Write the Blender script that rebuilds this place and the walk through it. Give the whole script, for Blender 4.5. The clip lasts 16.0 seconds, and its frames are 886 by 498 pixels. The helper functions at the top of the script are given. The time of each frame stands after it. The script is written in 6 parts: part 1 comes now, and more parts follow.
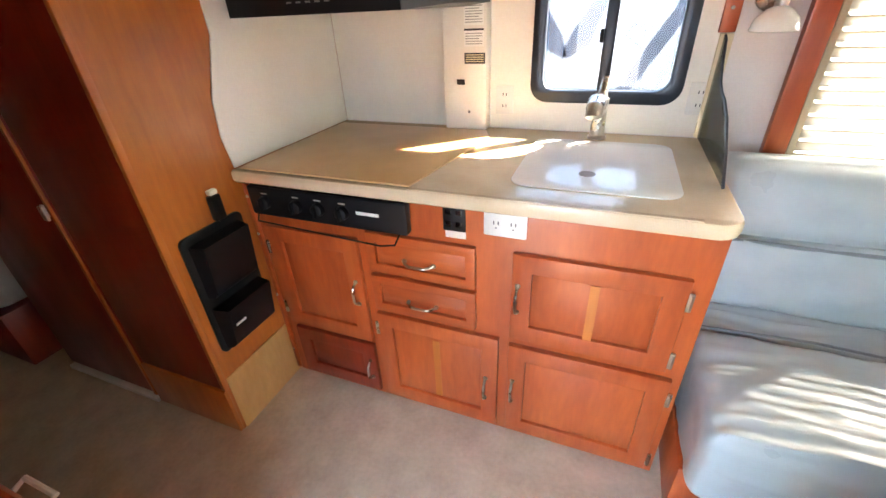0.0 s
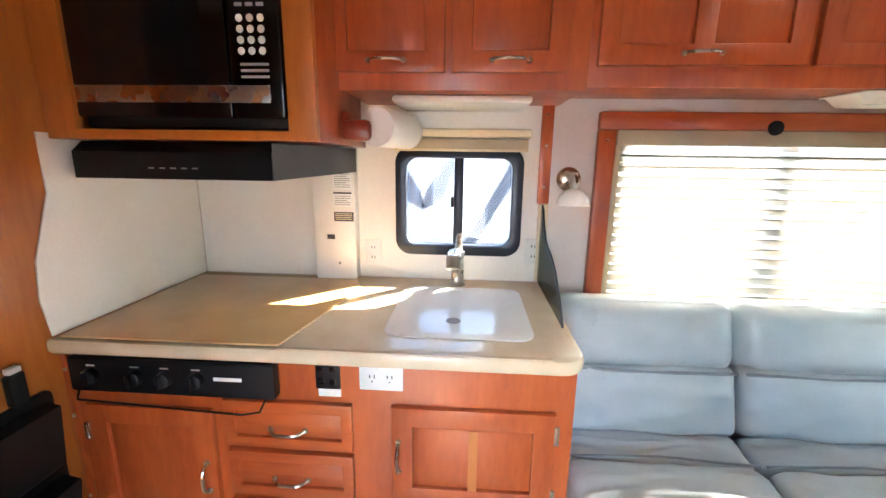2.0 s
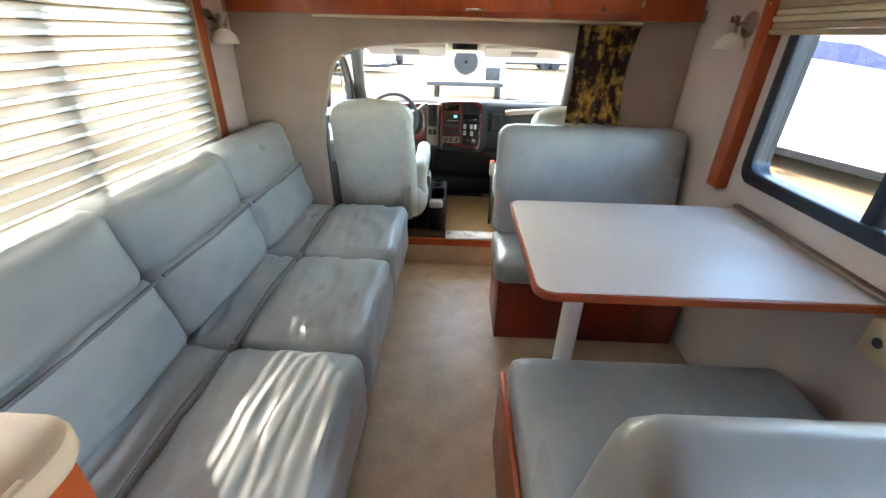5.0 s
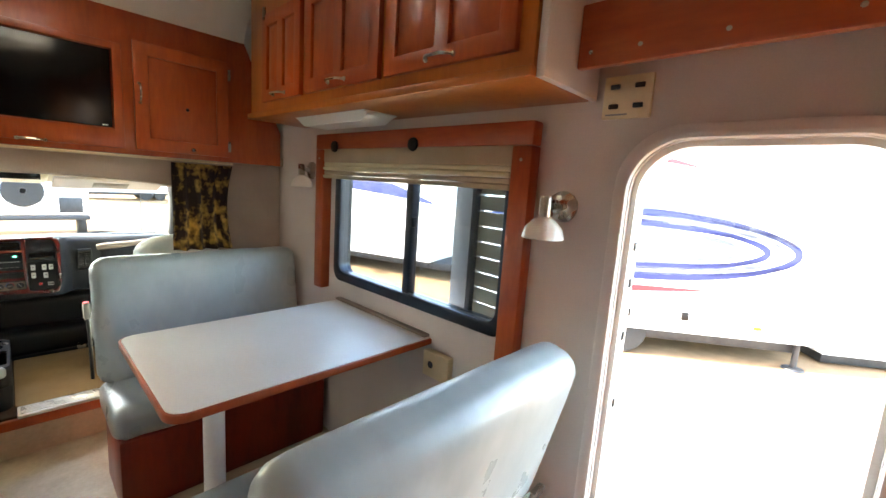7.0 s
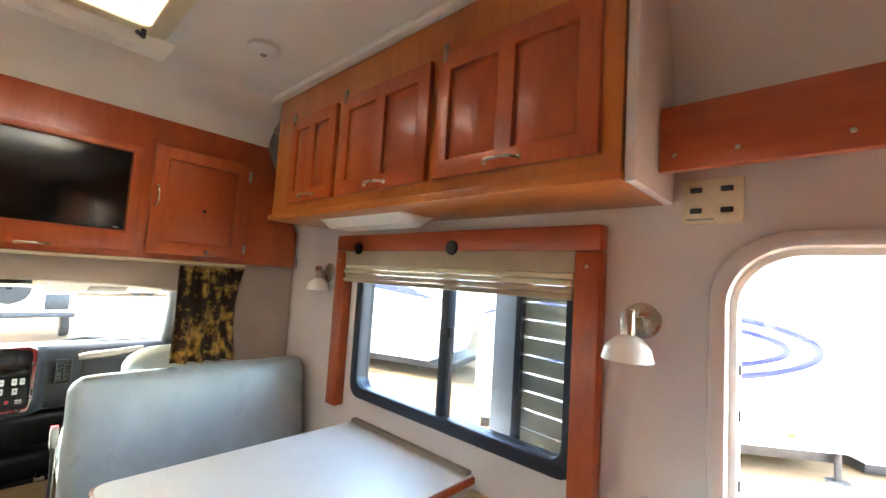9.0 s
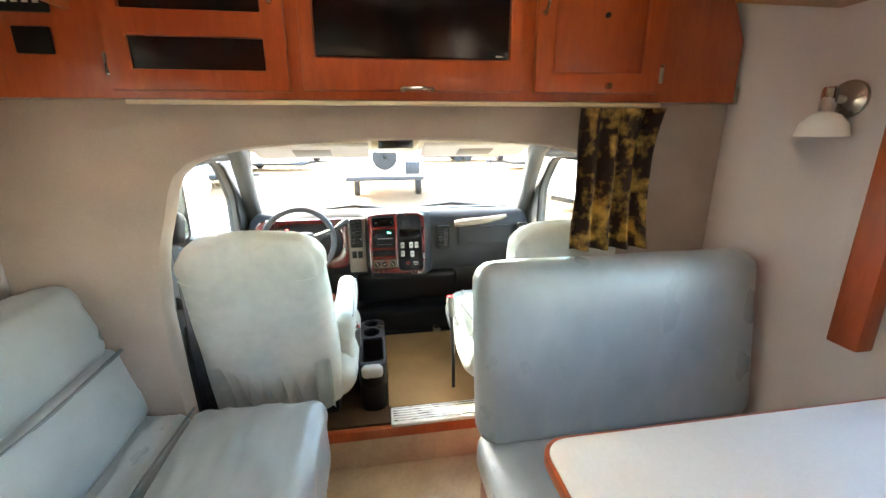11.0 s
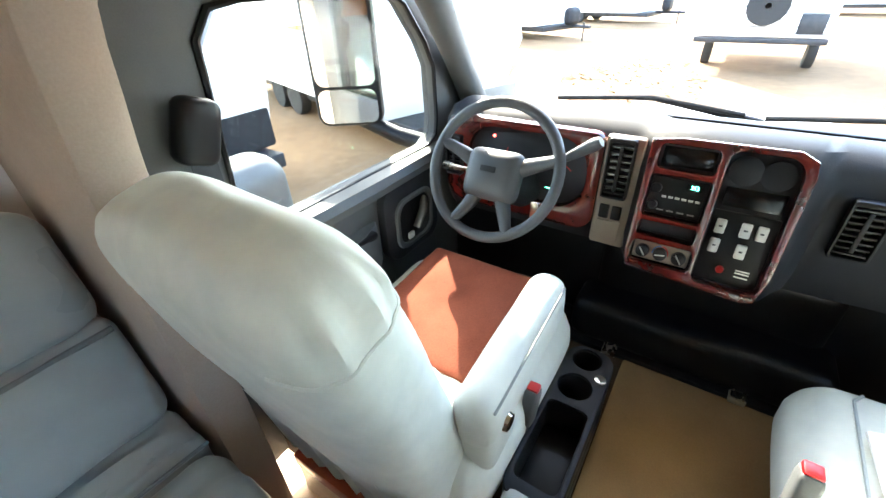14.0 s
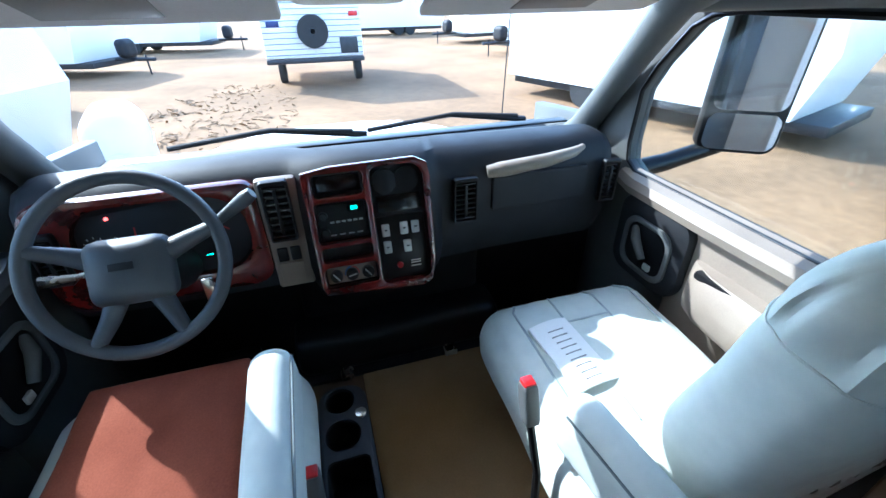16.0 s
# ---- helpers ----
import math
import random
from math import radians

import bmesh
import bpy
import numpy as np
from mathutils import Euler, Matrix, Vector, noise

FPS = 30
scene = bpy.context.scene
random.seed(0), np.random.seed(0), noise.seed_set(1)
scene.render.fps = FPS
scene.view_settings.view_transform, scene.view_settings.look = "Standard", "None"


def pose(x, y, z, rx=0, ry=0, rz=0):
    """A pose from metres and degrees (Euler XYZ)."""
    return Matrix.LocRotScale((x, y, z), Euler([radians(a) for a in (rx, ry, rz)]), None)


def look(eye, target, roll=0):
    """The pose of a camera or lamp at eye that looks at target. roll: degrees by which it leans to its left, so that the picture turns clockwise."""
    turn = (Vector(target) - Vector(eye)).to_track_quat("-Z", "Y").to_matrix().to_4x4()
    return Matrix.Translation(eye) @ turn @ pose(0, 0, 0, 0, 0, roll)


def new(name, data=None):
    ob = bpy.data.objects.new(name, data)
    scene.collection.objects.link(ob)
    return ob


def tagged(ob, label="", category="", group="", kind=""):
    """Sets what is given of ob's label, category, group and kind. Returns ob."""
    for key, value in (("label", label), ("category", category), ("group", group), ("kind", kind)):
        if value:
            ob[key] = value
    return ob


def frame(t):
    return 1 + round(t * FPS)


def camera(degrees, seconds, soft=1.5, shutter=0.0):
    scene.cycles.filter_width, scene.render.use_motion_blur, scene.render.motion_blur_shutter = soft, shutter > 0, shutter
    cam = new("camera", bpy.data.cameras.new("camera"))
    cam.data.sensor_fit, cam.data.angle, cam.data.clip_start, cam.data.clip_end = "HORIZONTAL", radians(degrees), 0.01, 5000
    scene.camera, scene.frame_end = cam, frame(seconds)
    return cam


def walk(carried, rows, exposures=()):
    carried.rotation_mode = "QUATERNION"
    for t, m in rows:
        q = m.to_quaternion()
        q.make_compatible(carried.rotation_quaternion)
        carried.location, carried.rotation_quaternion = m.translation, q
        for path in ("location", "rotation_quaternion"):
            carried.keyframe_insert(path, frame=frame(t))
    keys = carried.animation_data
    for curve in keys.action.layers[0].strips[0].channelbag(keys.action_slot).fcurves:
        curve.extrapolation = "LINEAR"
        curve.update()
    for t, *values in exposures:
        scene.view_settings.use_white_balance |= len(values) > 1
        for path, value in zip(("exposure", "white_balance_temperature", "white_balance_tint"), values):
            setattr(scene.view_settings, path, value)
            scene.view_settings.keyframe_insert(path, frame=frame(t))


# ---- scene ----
cam = camera(94.3, 16.0)
PATH = [
    (0, (1.087, -0.599, 1.306), (0.421, 0.992, 0.293), -2.9),
    (0.5, (1.087, -0.612, 1.344), (0.436, 1.108, 0.558), -0.3),
    (1, (1.084, -0.633, 1.363), (0.48, 1.184, 0.785), -0.7),
    (1.5, (1.084, -0.635, 1.38), (0.684, 1.275, 0.944), -0.7),
    (2, (1.089, -0.617, 1.368), (0.965, 1.333, 0.939), 0.8),
    (2.5, (1.075, -0.553, 1.358), (1.432, 1.366, 0.922), 2.0),
    (3, (1.04, -0.459, 1.367), (1.911, 1.259, 0.829), 2.1),
    (3.5, (1.027, -0.395, 1.335), (2.256, 1.038, 0.674), 2.1),
    (4, (1.091, -0.3, 1.311), (2.596, 0.758, 0.528), 1.9),
    (4.2, (1.122, -0.251, 1.31), (2.725, 0.615, 0.484), 1.7),
    (6.3, (0.889, -0.056, 1.298), (2.466, -1.081, 0.62), 3.1),
    (6.5, (0.879, -0.102, 1.3), (2.429, -1.236, 0.74), 3.5),
    (7, (0.861, -0.108, 1.326), (2.215, -1.549, 1.023), 3.9),
    (7.5, (0.855, -0.118, 1.349), (1.99, -1.763, 1.263), 4.4),
    (8, (0.854, -0.113, 1.363), (1.828, -1.855, 1.488), 4.8),
    (8.5, (0.908, -0.09, 1.369), (1.92, -1.799, 1.593), 4.1),
    (9, (1.097, -0.108, 1.361), (2.458, -1.567, 1.508), 3.6),
    (9.5, (1.293, -0.108, 1.344), (2.959, -1.208, 1.229), 3.1),
    (10, (1.49, -0.065, 1.324), (3.301, -0.857, 1.014), 0.7),
    (12.3, (2.543, -0.052, 1.244), (4.375, 0.124, 0.462), 0.8),
    (12.5, (2.611, -0.047, 1.237), (4.417, 0.212, 0.418), 0.3),
    (13, (2.839, -0.072, 1.219), (4.471, 0.603, 0.28), 0.7),
    (13.5, (2.994, -0.097, 1.198), (4.421, 0.85, 0.164), -0.4),
    (14, (3.065, -0.107, 1.178), (4.448, 0.841, 0.087), -2.3),
    (14.5, (3.134, -0.094, 1.187), (4.661, 0.507, 0.044), -2.6),
    (15, (3.132, -0.071, 1.197), (4.797, 0.09, 0.102), -2.1),
    (15.5, (3.128, -0.046, 1.204), (4.827, -0.266, 0.172), -2.3),
    (16, (3.137, -0.058, 1.202), (4.772, -0.542, 0.158), -1.0),
]
walk(cam, [(t, look(eye, target, roll)) for t, eye, target, roll in PATH],
     exposures=((0, 6.0, 7300, 11), (1.5, 6.05, 7100, 11), (2.5, 5.7, 6900, 10), (3.5, 5.2, 6900, 10), (4.0, 5.25, 7000, 10), (6.5, 5.0, 7500, 9), (7.5, 5.45, 8000, 8), (8.0, 5.7, 7500, 8), (8.5, 5.8, 6800, 5), (9.0, 5.8, 7400, 8), (9.5, 5.8, 8000, 9), (10.0, 5.75, 8000, 9),
                (12.5, 5.35, 6500, 8), (14.0, 4.95, 7000, 10), (15.0, 4.05, 6500, 9), (16, 3.55, 5200, 7)))

# ---- world and sun ----
world = bpy.data.worlds.new("sky")
scene.world = world
world.use_nodes = True
wn = world.node_tree.nodes
wl = world.node_tree.links
sky = wn.new("ShaderNodeTexSky")
sky.sky_type, sky.sun_disc = "NISHITA", False
SUN_DIR = Vector((1.0, 0.9, 1.0)).normalized()  # towards the sun
sky.sun_elevation = math.asin(SUN_DIR.z)
sky.sun_rotation = math.atan2(SUN_DIR.x, SUN_DIR.y)
wl.new(sky.outputs[0], wn["Background"].inputs[0])
wn["Background"].inputs[1].default_value = 0.15
sun = new("sun", bpy.data.lights.new("sun", "SUN"))
sun.data.energy, sun.data.angle, sun.data.color = 1.55, radians(0.6), (1.0, 0.93, 0.84)
sun.matrix_basis = look(SUN_DIR * 20, (0, 0, 0))

# ---- materials ----


def rgb(r, g, b):
    """Linear colour from 0..255 values."""
    return tuple(((c / 255) / 12.92 if c < 10 else ((c / 255 + 0.055) / 1.055) ** 2.4) for c in (r, g, b)) + (1,)


def mat(name, c1, c2=None, rough=0.5, metal=0.0, scale=8.0, stretch=(1, 1, 1), bump=0.0, fine=60.0, spec=0.5, coat=0.0, rvar=0.1, piece=0.0):
    """Two-tone surface: large mottling from noise, fine grain on top, and a fine relief."""
    m = bpy.data.materials.new(name)
    m.use_nodes = True
    nt = m.node_tree
    n, l = nt.nodes, nt.links
    b = n["Principled BSDF"]
    c2 = c2 or tuple(0.8 * v for v in c1[:3]) + (1,)
    tc = n.new("ShaderNodeTexCoord")
    mp = n.new("ShaderNodeMapping")
    mp.inputs["Scale"].default_value = stretch
    l.new(tc.outputs["Object"], mp.inputs[0])
    big, small = n.new("ShaderNodeTexNoise"), n.new("ShaderNodeTexNoise")
    big.inputs["Scale"].default_value, small.inputs["Scale"].default_value = scale, fine
    big.inputs["Detail"].default_value, small.inputs["Detail"].default_value = 5, 3
    l.new(mp.outputs[0], big.inputs[0])
    l.new(mp.outputs[0], small.inputs[0])
    add = n.new("ShaderNodeMath")
    add.operation = "MULTIPLY_ADD"
    l.new(small.outputs[0], add.inputs[0])
    add.inputs[1].default_value = 0.45
    l.new(big.outputs[0], add.inputs[2])
    fac = add.outputs[0]
    if piece:
        oi = n.new("ShaderNodeObjectInfo")
        more = n.new("ShaderNodeMath")
        more.operation = "MULTIPLY_ADD"
        l.new(oi.outputs["Random"], more.inputs[0])
        more.inputs[1].default_value = piece
        l.new(fac, more.inputs[2])
        fac = more.outputs[0]
    ramp = n.new("ShaderNodeValToRGB")
    ramp.color_ramp.elements[0].position, ramp.color_ramp.elements[1].position = 0.48, 0.98
    ramp.color_ramp.elements[0].color, ramp.color_ramp.elements[1].color = c1, c2
    l.new(fac, ramp.inputs[0])
    l.new(ramp.outputs[0], b.inputs["Base Color"])
    rr = n.new("ShaderNodeMapRange")
    rr.inputs["To Min"].default_value, rr.inputs["To Max"].default_value = max(0.02, rough - rvar), min(1, rough + rvar)
    l.new(big.outputs[0], rr.inputs[0])
    l.new(rr.outputs[0], b.inputs["Roughness"])
    b.inputs["Metallic"].default_value = metal
    b.inputs["Specular IOR Level"].default_value = spec
    b.inputs["Coat Weight"].default_value = coat
    b.inputs["Coat Roughness"].default_value = 0.15
    if bump:
        bp = n.new("ShaderNodeBump")
        bp.inputs["Strength"].default_value, bp.inputs["Distance"].default_value = bump, 0.004
        l.new(add.outputs[0], bp.inputs["Height"])
        l.new(bp.outputs[0], b.inputs["Normal"])
    return m


def glass(name, tint=(1, 1, 1, 1), gloss=0.06, rough=0.0):
    m = bpy.data.materials.new(name)
    m.use_nodes = True
    n, l = m.node_tree.nodes, m.node_tree.links
    n.clear()
    out, tr, gl, mx = (n.new("ShaderNode" + k) for k in ("OutputMaterial", "BsdfTransparent", "BsdfGlossy", "MixShader"))
    tr.inputs[0].default_value = tint
    gl.inputs["Roughness"].default_value = rough
    mx.inputs[0].default_value = gloss
    l.new(tr.outputs[0], mx.inputs[1])
    l.new(gl.outputs[0], mx.inputs[2])
    l.new(mx.outputs[0], out.inputs[0])
    return m


def shade_cloth(name, colour, clear):
    m = bpy.data.materials.new(name)
    m.use_nodes = True
    n, l = m.node_tree.nodes, m.node_tree.links
    n.clear()
    out, tl, df, m1, m2, tr = (n.new("ShaderNode" + k) for k in ("OutputMaterial", "BsdfTranslucent", "BsdfDiffuse", "MixShader", "MixShader", "BsdfTransparent"))
    tl.inputs[0].default_value = df.inputs[0].default_value = colour
    tc, nz, hs = n.new("ShaderNodeTexCoord"), n.new("ShaderNodeTexNoise"), n.new("ShaderNodeMapRange")
    nz.inputs["Scale"].default_value = 180
    l.new(tc.outputs["Object"], nz.inputs[0])
    l.new(nz.outputs[0], hs.inputs[0])
    hs.inputs["To Min"].default_value, hs.inputs["To Max"].default_value = 0.5, 0.72
    l.new(hs.outputs[0], m1.inputs[0])
    m2.inputs[0].default_value = clear
    l.new(df.outputs[0], m1.inputs[1])
    l.new(tl.outputs[0], m1.inputs[2])
    l.new(m1.outputs[0], m2.inputs[1])
    l.new(tr.outputs[0], m2.inputs[2])
    l.new(m2.outputs[0], out.inputs[0])
    return m


def glow(name, colour, strength):
    m = bpy.data.materials.new(name)
    m.use_nodes = True
    b = m.node_tree.nodes["Principled BSDF"]
    b.inputs["Base Color"].default_value = colour
    b.inputs["Emission Color"].default_value = colour
    b.inputs["Emission Strength"].default_value = strength
    return m


CHERRY = mat("cherry_wood", rgb(194, 94, 44), rgb(156, 66, 29), 0.36, 0, 5, (1.5, 1.5, 0.3), 0.05, 45, coat=0.25, piece=0.12)
CHERRY_H = mat("cherry_wood_long_grain", rgb(190, 92, 44), rgb(152, 64, 29), 0.36, 0, 5, (0.3, 1.5, 1.5), 0.05, 45, coat=0.25, piece=0.12)
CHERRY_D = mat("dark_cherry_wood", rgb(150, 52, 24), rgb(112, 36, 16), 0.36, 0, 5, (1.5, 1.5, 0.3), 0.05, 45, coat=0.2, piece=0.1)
OAK = mat("amber_veneer", rgb(202, 120, 50), rgb(168, 90, 34), 0.34, 0, 4, (1.2, 1.2, 0.16), 0.04, 50, coat=0.3)
PALE = mat("pale_birch", rgb(216, 170, 108), rgb(196, 146, 84), 0.5, 0, 6, (1, 1, 0.3), 0.05, 60)
WALL = mat("grey_wall_covering", rgb(220, 210, 204), rgb(204, 194, 188), 0.85, 0, 3, bump=0.12, fine=220)
HEAD = mat("beige_fabric_lining", rgb(186, 170, 156), rgb(168, 152, 138), 0.95, 0, 4, bump=0.2, fine=260, spec=0.2)
CEIL = mat("white_ceiling_vinyl", rgb(236, 232, 222), rgb(224, 219, 209), 0.7, 0, 3, bump=0.08, fine=200)
WHITE = mat("white_laminate", rgb(240, 236, 226), rgb(230, 225, 213), 0.4, 0, 3, fine=120)
WPLAST = mat("white_plastic", rgb(232, 230, 224), rgb(220, 217, 208), 0.35, 0, 5, fine=120)
CREAM = mat("cream_plastic", rgb(228, 214, 180), rgb(212, 196, 160), 0.5, 0, 5, fine=100)
COUNTER = mat("beige_solid_surface", rgb(214, 194, 164), rgb(200, 178, 146), 0.24, 0, 12, fine=300, rvar=0.06)
BOARD = mat("tan_cover_board", rgb(206, 166, 116), rgb(190, 148, 98), 0.32, 0, 6, fine=240, rvar=0.06)
SINKM = mat("white_sink", rgb(236, 234, 228), rgb(226, 223, 215), 0.18, 0, 5, fine=200, rvar=0.05)
VINYL = mat("tan_mottled_vinyl", rgb(210, 191, 163), rgb(182, 162, 135), 0.40, 0, 9, bump=0.05, fine=60, rvar=0.12)
MATC = mat("brown_floor_mat", rgb(158, 128, 90), rgb(138, 110, 76), 0.85, 0, 6, bump=0.2, fine=300, spec=0.2)
CARPET = mat("dark_brown_carpet", rgb(92, 72, 54), rgb(70, 54, 40), 0.95, 0, 8, bump=0.3, fine=300, spec=0.1)
LEATHER = mat("grey_blue_leather", rgb(168, 177, 177), rgb(150, 160, 161), 0.30, 0, 5, (0.7, 1.5, 1.0), bump=0.14, fine=14, rvar=0.08)
LEATHER_D = mat("grey_leather_piping", rgb(120, 128, 130), rgb(100, 108, 110), 0.45, 0, 6, fine=200)
SEATC = mat("pale_grey_seat_cover", rgb(206, 211, 204), rgb(188, 195, 190), 0.55, 0, 7, bump=0.22, fine=28)
RUST = mat("rust_suede", rgb(160, 88, 66), rgb(128, 66, 50), 0.9, 0, 9, bump=0.2, fine=300, spec=0.2)
BLACK = mat("black_plastic", rgb(18, 18, 21), rgb(12, 12, 15), 0.42, 0, 6, fine=200, spec=0.3)
GLOSSB = mat("gloss_black_panel", rgb(10, 10, 14), rgb(7, 7, 10), 0.2, 0, 3, fine=100, rvar=0.03)
SMOKE = mat("dark_smoked_panel", rgb(20, 21, 28), rgb(14, 15, 20), 0.15, 0, 3, fine=100, rvar=0.05)
DASHM = mat("charcoal_dash_vinyl", rgb(38, 39, 43), rgb(31, 32, 35), 0.6, 0, 8, bump=0.15, fine=350, spec=0.25)
DASHG = mat("grey_cab_plastic", rgb(88, 90, 90), rgb(76, 78, 78), 0.55, 0, 6, bump=0.12, fine=350)
DASHT = mat("taupe_trim_plastic", rgb(140, 128, 116), rgb(126, 114, 103), 0.5, 0, 6, fine=300)
BURL = mat("red_burl_trim", rgb(104, 28, 24), rgb(56, 14, 13), 0.15, 0, 14, bump=0.02, fine=70, coat=0.8, rvar=0.05)
WHEELM = mat("grey_steering_vinyl", rgb(70, 72, 76), rgb(60, 62, 66), 0.5, 0, 8, bump=0.1, fine=300)
CHROME = mat("brushed_nickel", rgb(196, 190, 180), rgb(172, 166, 156), 0.28, 1, 20, fine=200)
DARKAL = mat("dark_window_frame", rgb(44, 50, 60), rgb(34, 39, 48), 0.35, 0.3, 8, fine=150)
TANSH = mat("taupe_shade_fabric", rgb(186, 170, 142), rgb(170, 153, 126), 0.8, 0, 6, fine=220)
PLEAT = shade_cloth("pleated_shade_cloth", rgb(172, 167, 153), 0.07)
# darker copy of the blind cloth, shade at the folds put into colour
FOLD = shade_cloth("dark_fold_cloth", rgb(140, 134, 118), 0.0)
PLEATC = mat("cream_folded_pleats", rgb(222, 214, 180), rgb(206, 197, 160), 0.8, 0, 6, fine=220)
PAPER = mat("white_paper", rgb(240, 240, 238), rgb(230, 230, 228), 0.8, 0, 8, fine=160)
TOWEL = mat("white_paper_towel", rgb(244, 242, 238), rgb(232, 230, 226), 0.9, 0, 12, bump=0.3, fine=160)
LENS = mat("white_light_lens", rgb(240, 238, 228), rgb(230, 228, 216), 0.3, 0, 4, fine=120)
OPAL = mat("white_opal_glass", rgb(238, 236, 228), rgb(228, 225, 216), 0.25, 0, 6, fine=80)
INK = mat("black_ink", rgb(40, 40, 44), rgb(60, 60, 64), 0.6)
GREYP = mat("grey_print", rgb(150, 150, 150), rgb(130, 130, 130), 0.6)
SWITCH = mat("light_grey_buttons", rgb(186, 186, 182), rgb(170, 170, 166), 0.5)
RED = mat("red_plastic", rgb(190, 24, 28), rgb(160, 18, 20), 0.35)
BLUE = mat("blue_plastic", rgb(40, 120, 190), rgb(30, 96, 160), 0.4)
GREEN_LED = glow("green_display", (0.05, 0.8, 0.45, 1), 1.2)
RED_LED = glow("red_indicator", (0.9, 0.05, 0.04, 1), 1.0)
GLASS = glass("window_glass", (0.98, 0.99, 0.99, 1), 0.04)
SMOKEG = glass("smoked_acrylic", (0.42, 0.46, 0.46, 1), 0.10)
TINTG = glass("tinted_window_glass", (0.34, 0.37, 0.39, 1), 0.06)
SHIELD = glass("green_tinted_cab_glass", (0.70, 0.74, 0.73, 1), 0.04)
TINTL = glass("pale_tinted_window_glass", (0.62, 0.66, 0.68, 1), 0.05)
MIRROR = mat("mirror_silver", (0.9, 0.9, 0.9, 1), (0.88, 0.88, 0.88, 1), 0.02, 1, rvar=0.0)
TRAILER = mat("white_trailer_skin", rgb(228, 228, 226), rgb(214, 214, 212), 0.35, 0, 2, fine=40)
DECALB = mat("navy_decal", rgb(34, 44, 98), rgb(28, 38, 86), 0.4)
DECALG = mat("silver_decal", rgb(116, 122, 134), rgb(100, 106, 118), 0.4)
DECALR = mat("maroon_decal", rgb(150, 40, 48), rgb(128, 32, 40), 0.4)
RUBBER = mat("black_rubber", rgb(30, 30, 30), rgb(42, 42, 42), 0.8, bump=0.2)
STEEL = mat("dark_steel", rgb(60, 62, 66), rgb(46, 48, 52), 0.5, 0.5)
SAND = mat("packed_sandy_dirt", rgb(150, 120, 90), rgb(112, 90, 68), 0.95, 0, 0.35, bump=0.6, fine=6, spec=0.1)
MULCH = mat("brown_mulch", rgb(150, 122, 94), rgb(118, 94, 70), 0.95, 0, 2, bump=1, fine=30, spec=0.1)
LEAF = mat("green_foliage", rgb(70, 110, 48), rgb(40, 72, 28), 0.7, 0, 3, fine=20, piece=0.2)
DRAPE = mat("brown_gold_floral_curtain", rgb(52, 32, 20), rgb(206, 166, 92), 0.8, 0, 16, bump=0.1, fine=34)
DRAPE.node_tree.nodes["Color Ramp"].color_ramp.elements[0].position = 0.70
DRAPE.node_tree.nodes["Color Ramp"].color_ramp.elements[1].position = 0.90
ORANGE = mat("amber_plastic", rgb(230, 130, 30), rgb(210, 110, 24), 0.3)

# ---- builders ----


def FY(y, s=-1):
    """Wall frame: u along x, v up, out along s*y."""
    return Matrix(((1, 0, 0, 0), (0, 0, s, y), (0, 1, 0, 0), (0, 0, 0, 1)))


def FX(x, s=-1):
    """Wall frame: u along y, v up, out along s*x."""
    return Matrix(((0, 0, s, x), (1, 0, 0, 0), (0, 1, 0, 0), (0, 0, 0, 1)))


def FZ(z):
    return Matrix.Translation((0, 0, z))


def finish(ob, smooth=True):
    me = ob.data
    if smooth:
        me.shade_smooth()
        me.set_sharp_from_angle(angle=radians(38))


def thing(name, label, category, at=(0, 0, 0), group="", kind=""):
    ob = new(name)
    ob.empty_display_size = 0.1
    ob.matrix_basis = Matrix.Translation(at)
    return tagged(ob, label, category, group, kind)


def part(name, shape, material, parent=None, label=""):
    """Links a bmesh or a mesh as one object under a thing or a part (or at top level)."""
    if isinstance(shape, bmesh.types.BMesh):
        me = bpy.data.meshes.new(name)
        bmesh.ops.recalc_face_normals(shape, faces=shape.faces)
        shape.to_mesh(me)
        shape.free()
    else:
        me = shape
        me.name = name
    me.materials.clear()
    me.materials.append(material)
    ob = new(name, me)
    finish(ob)
    if parent:
        ob.parent = parent
        ob.matrix_parent_inverse = parent.matrix_basis.inverted()
    if label:
        ob["label"] = label
    return ob


def solid(name, shape, material, label, category, group="", kind=""):
    return tagged(part(name, shape, material), label, category, group, kind)


def box(x0, x1, y0, y1, z0, z1, bev=0.004, m=None, seg=2, bm=None):
    """A box with rounded edges; in the frame m, if given, its axes are u, v and out."""
    own = bmesh.new()
    vs = [own.verts.new((x, y, z)) for x in (x0, x1) for y in (y0, y1) for z in (z0, z1)]
    for f in ((0, 1, 3, 2), (4, 6, 7, 5), (0, 4, 5, 1), (2, 3, 7, 6), (0, 2, 6, 4), (1, 5, 7, 3)):
        own.faces.new([vs[i] for i in f])
    bev = min(bev, 0.45 * min(abs(x1 - x0), abs(y1 - y0), abs(z1 - z0)))
    if bev > 0:
        bmesh.ops.bevel(own, geom=own.edges[:], offset=bev, segments=seg, profile=0.5, affect="EDGES")
    if m:
        own.transform(m)
    if bm is None:
        return own
    me = bpy.data.meshes.new("tmp")
    own.to_mesh(me)
    own.free()
    bm.from_mesh(me)
    bpy.data.meshes.remove(me)
    return bm


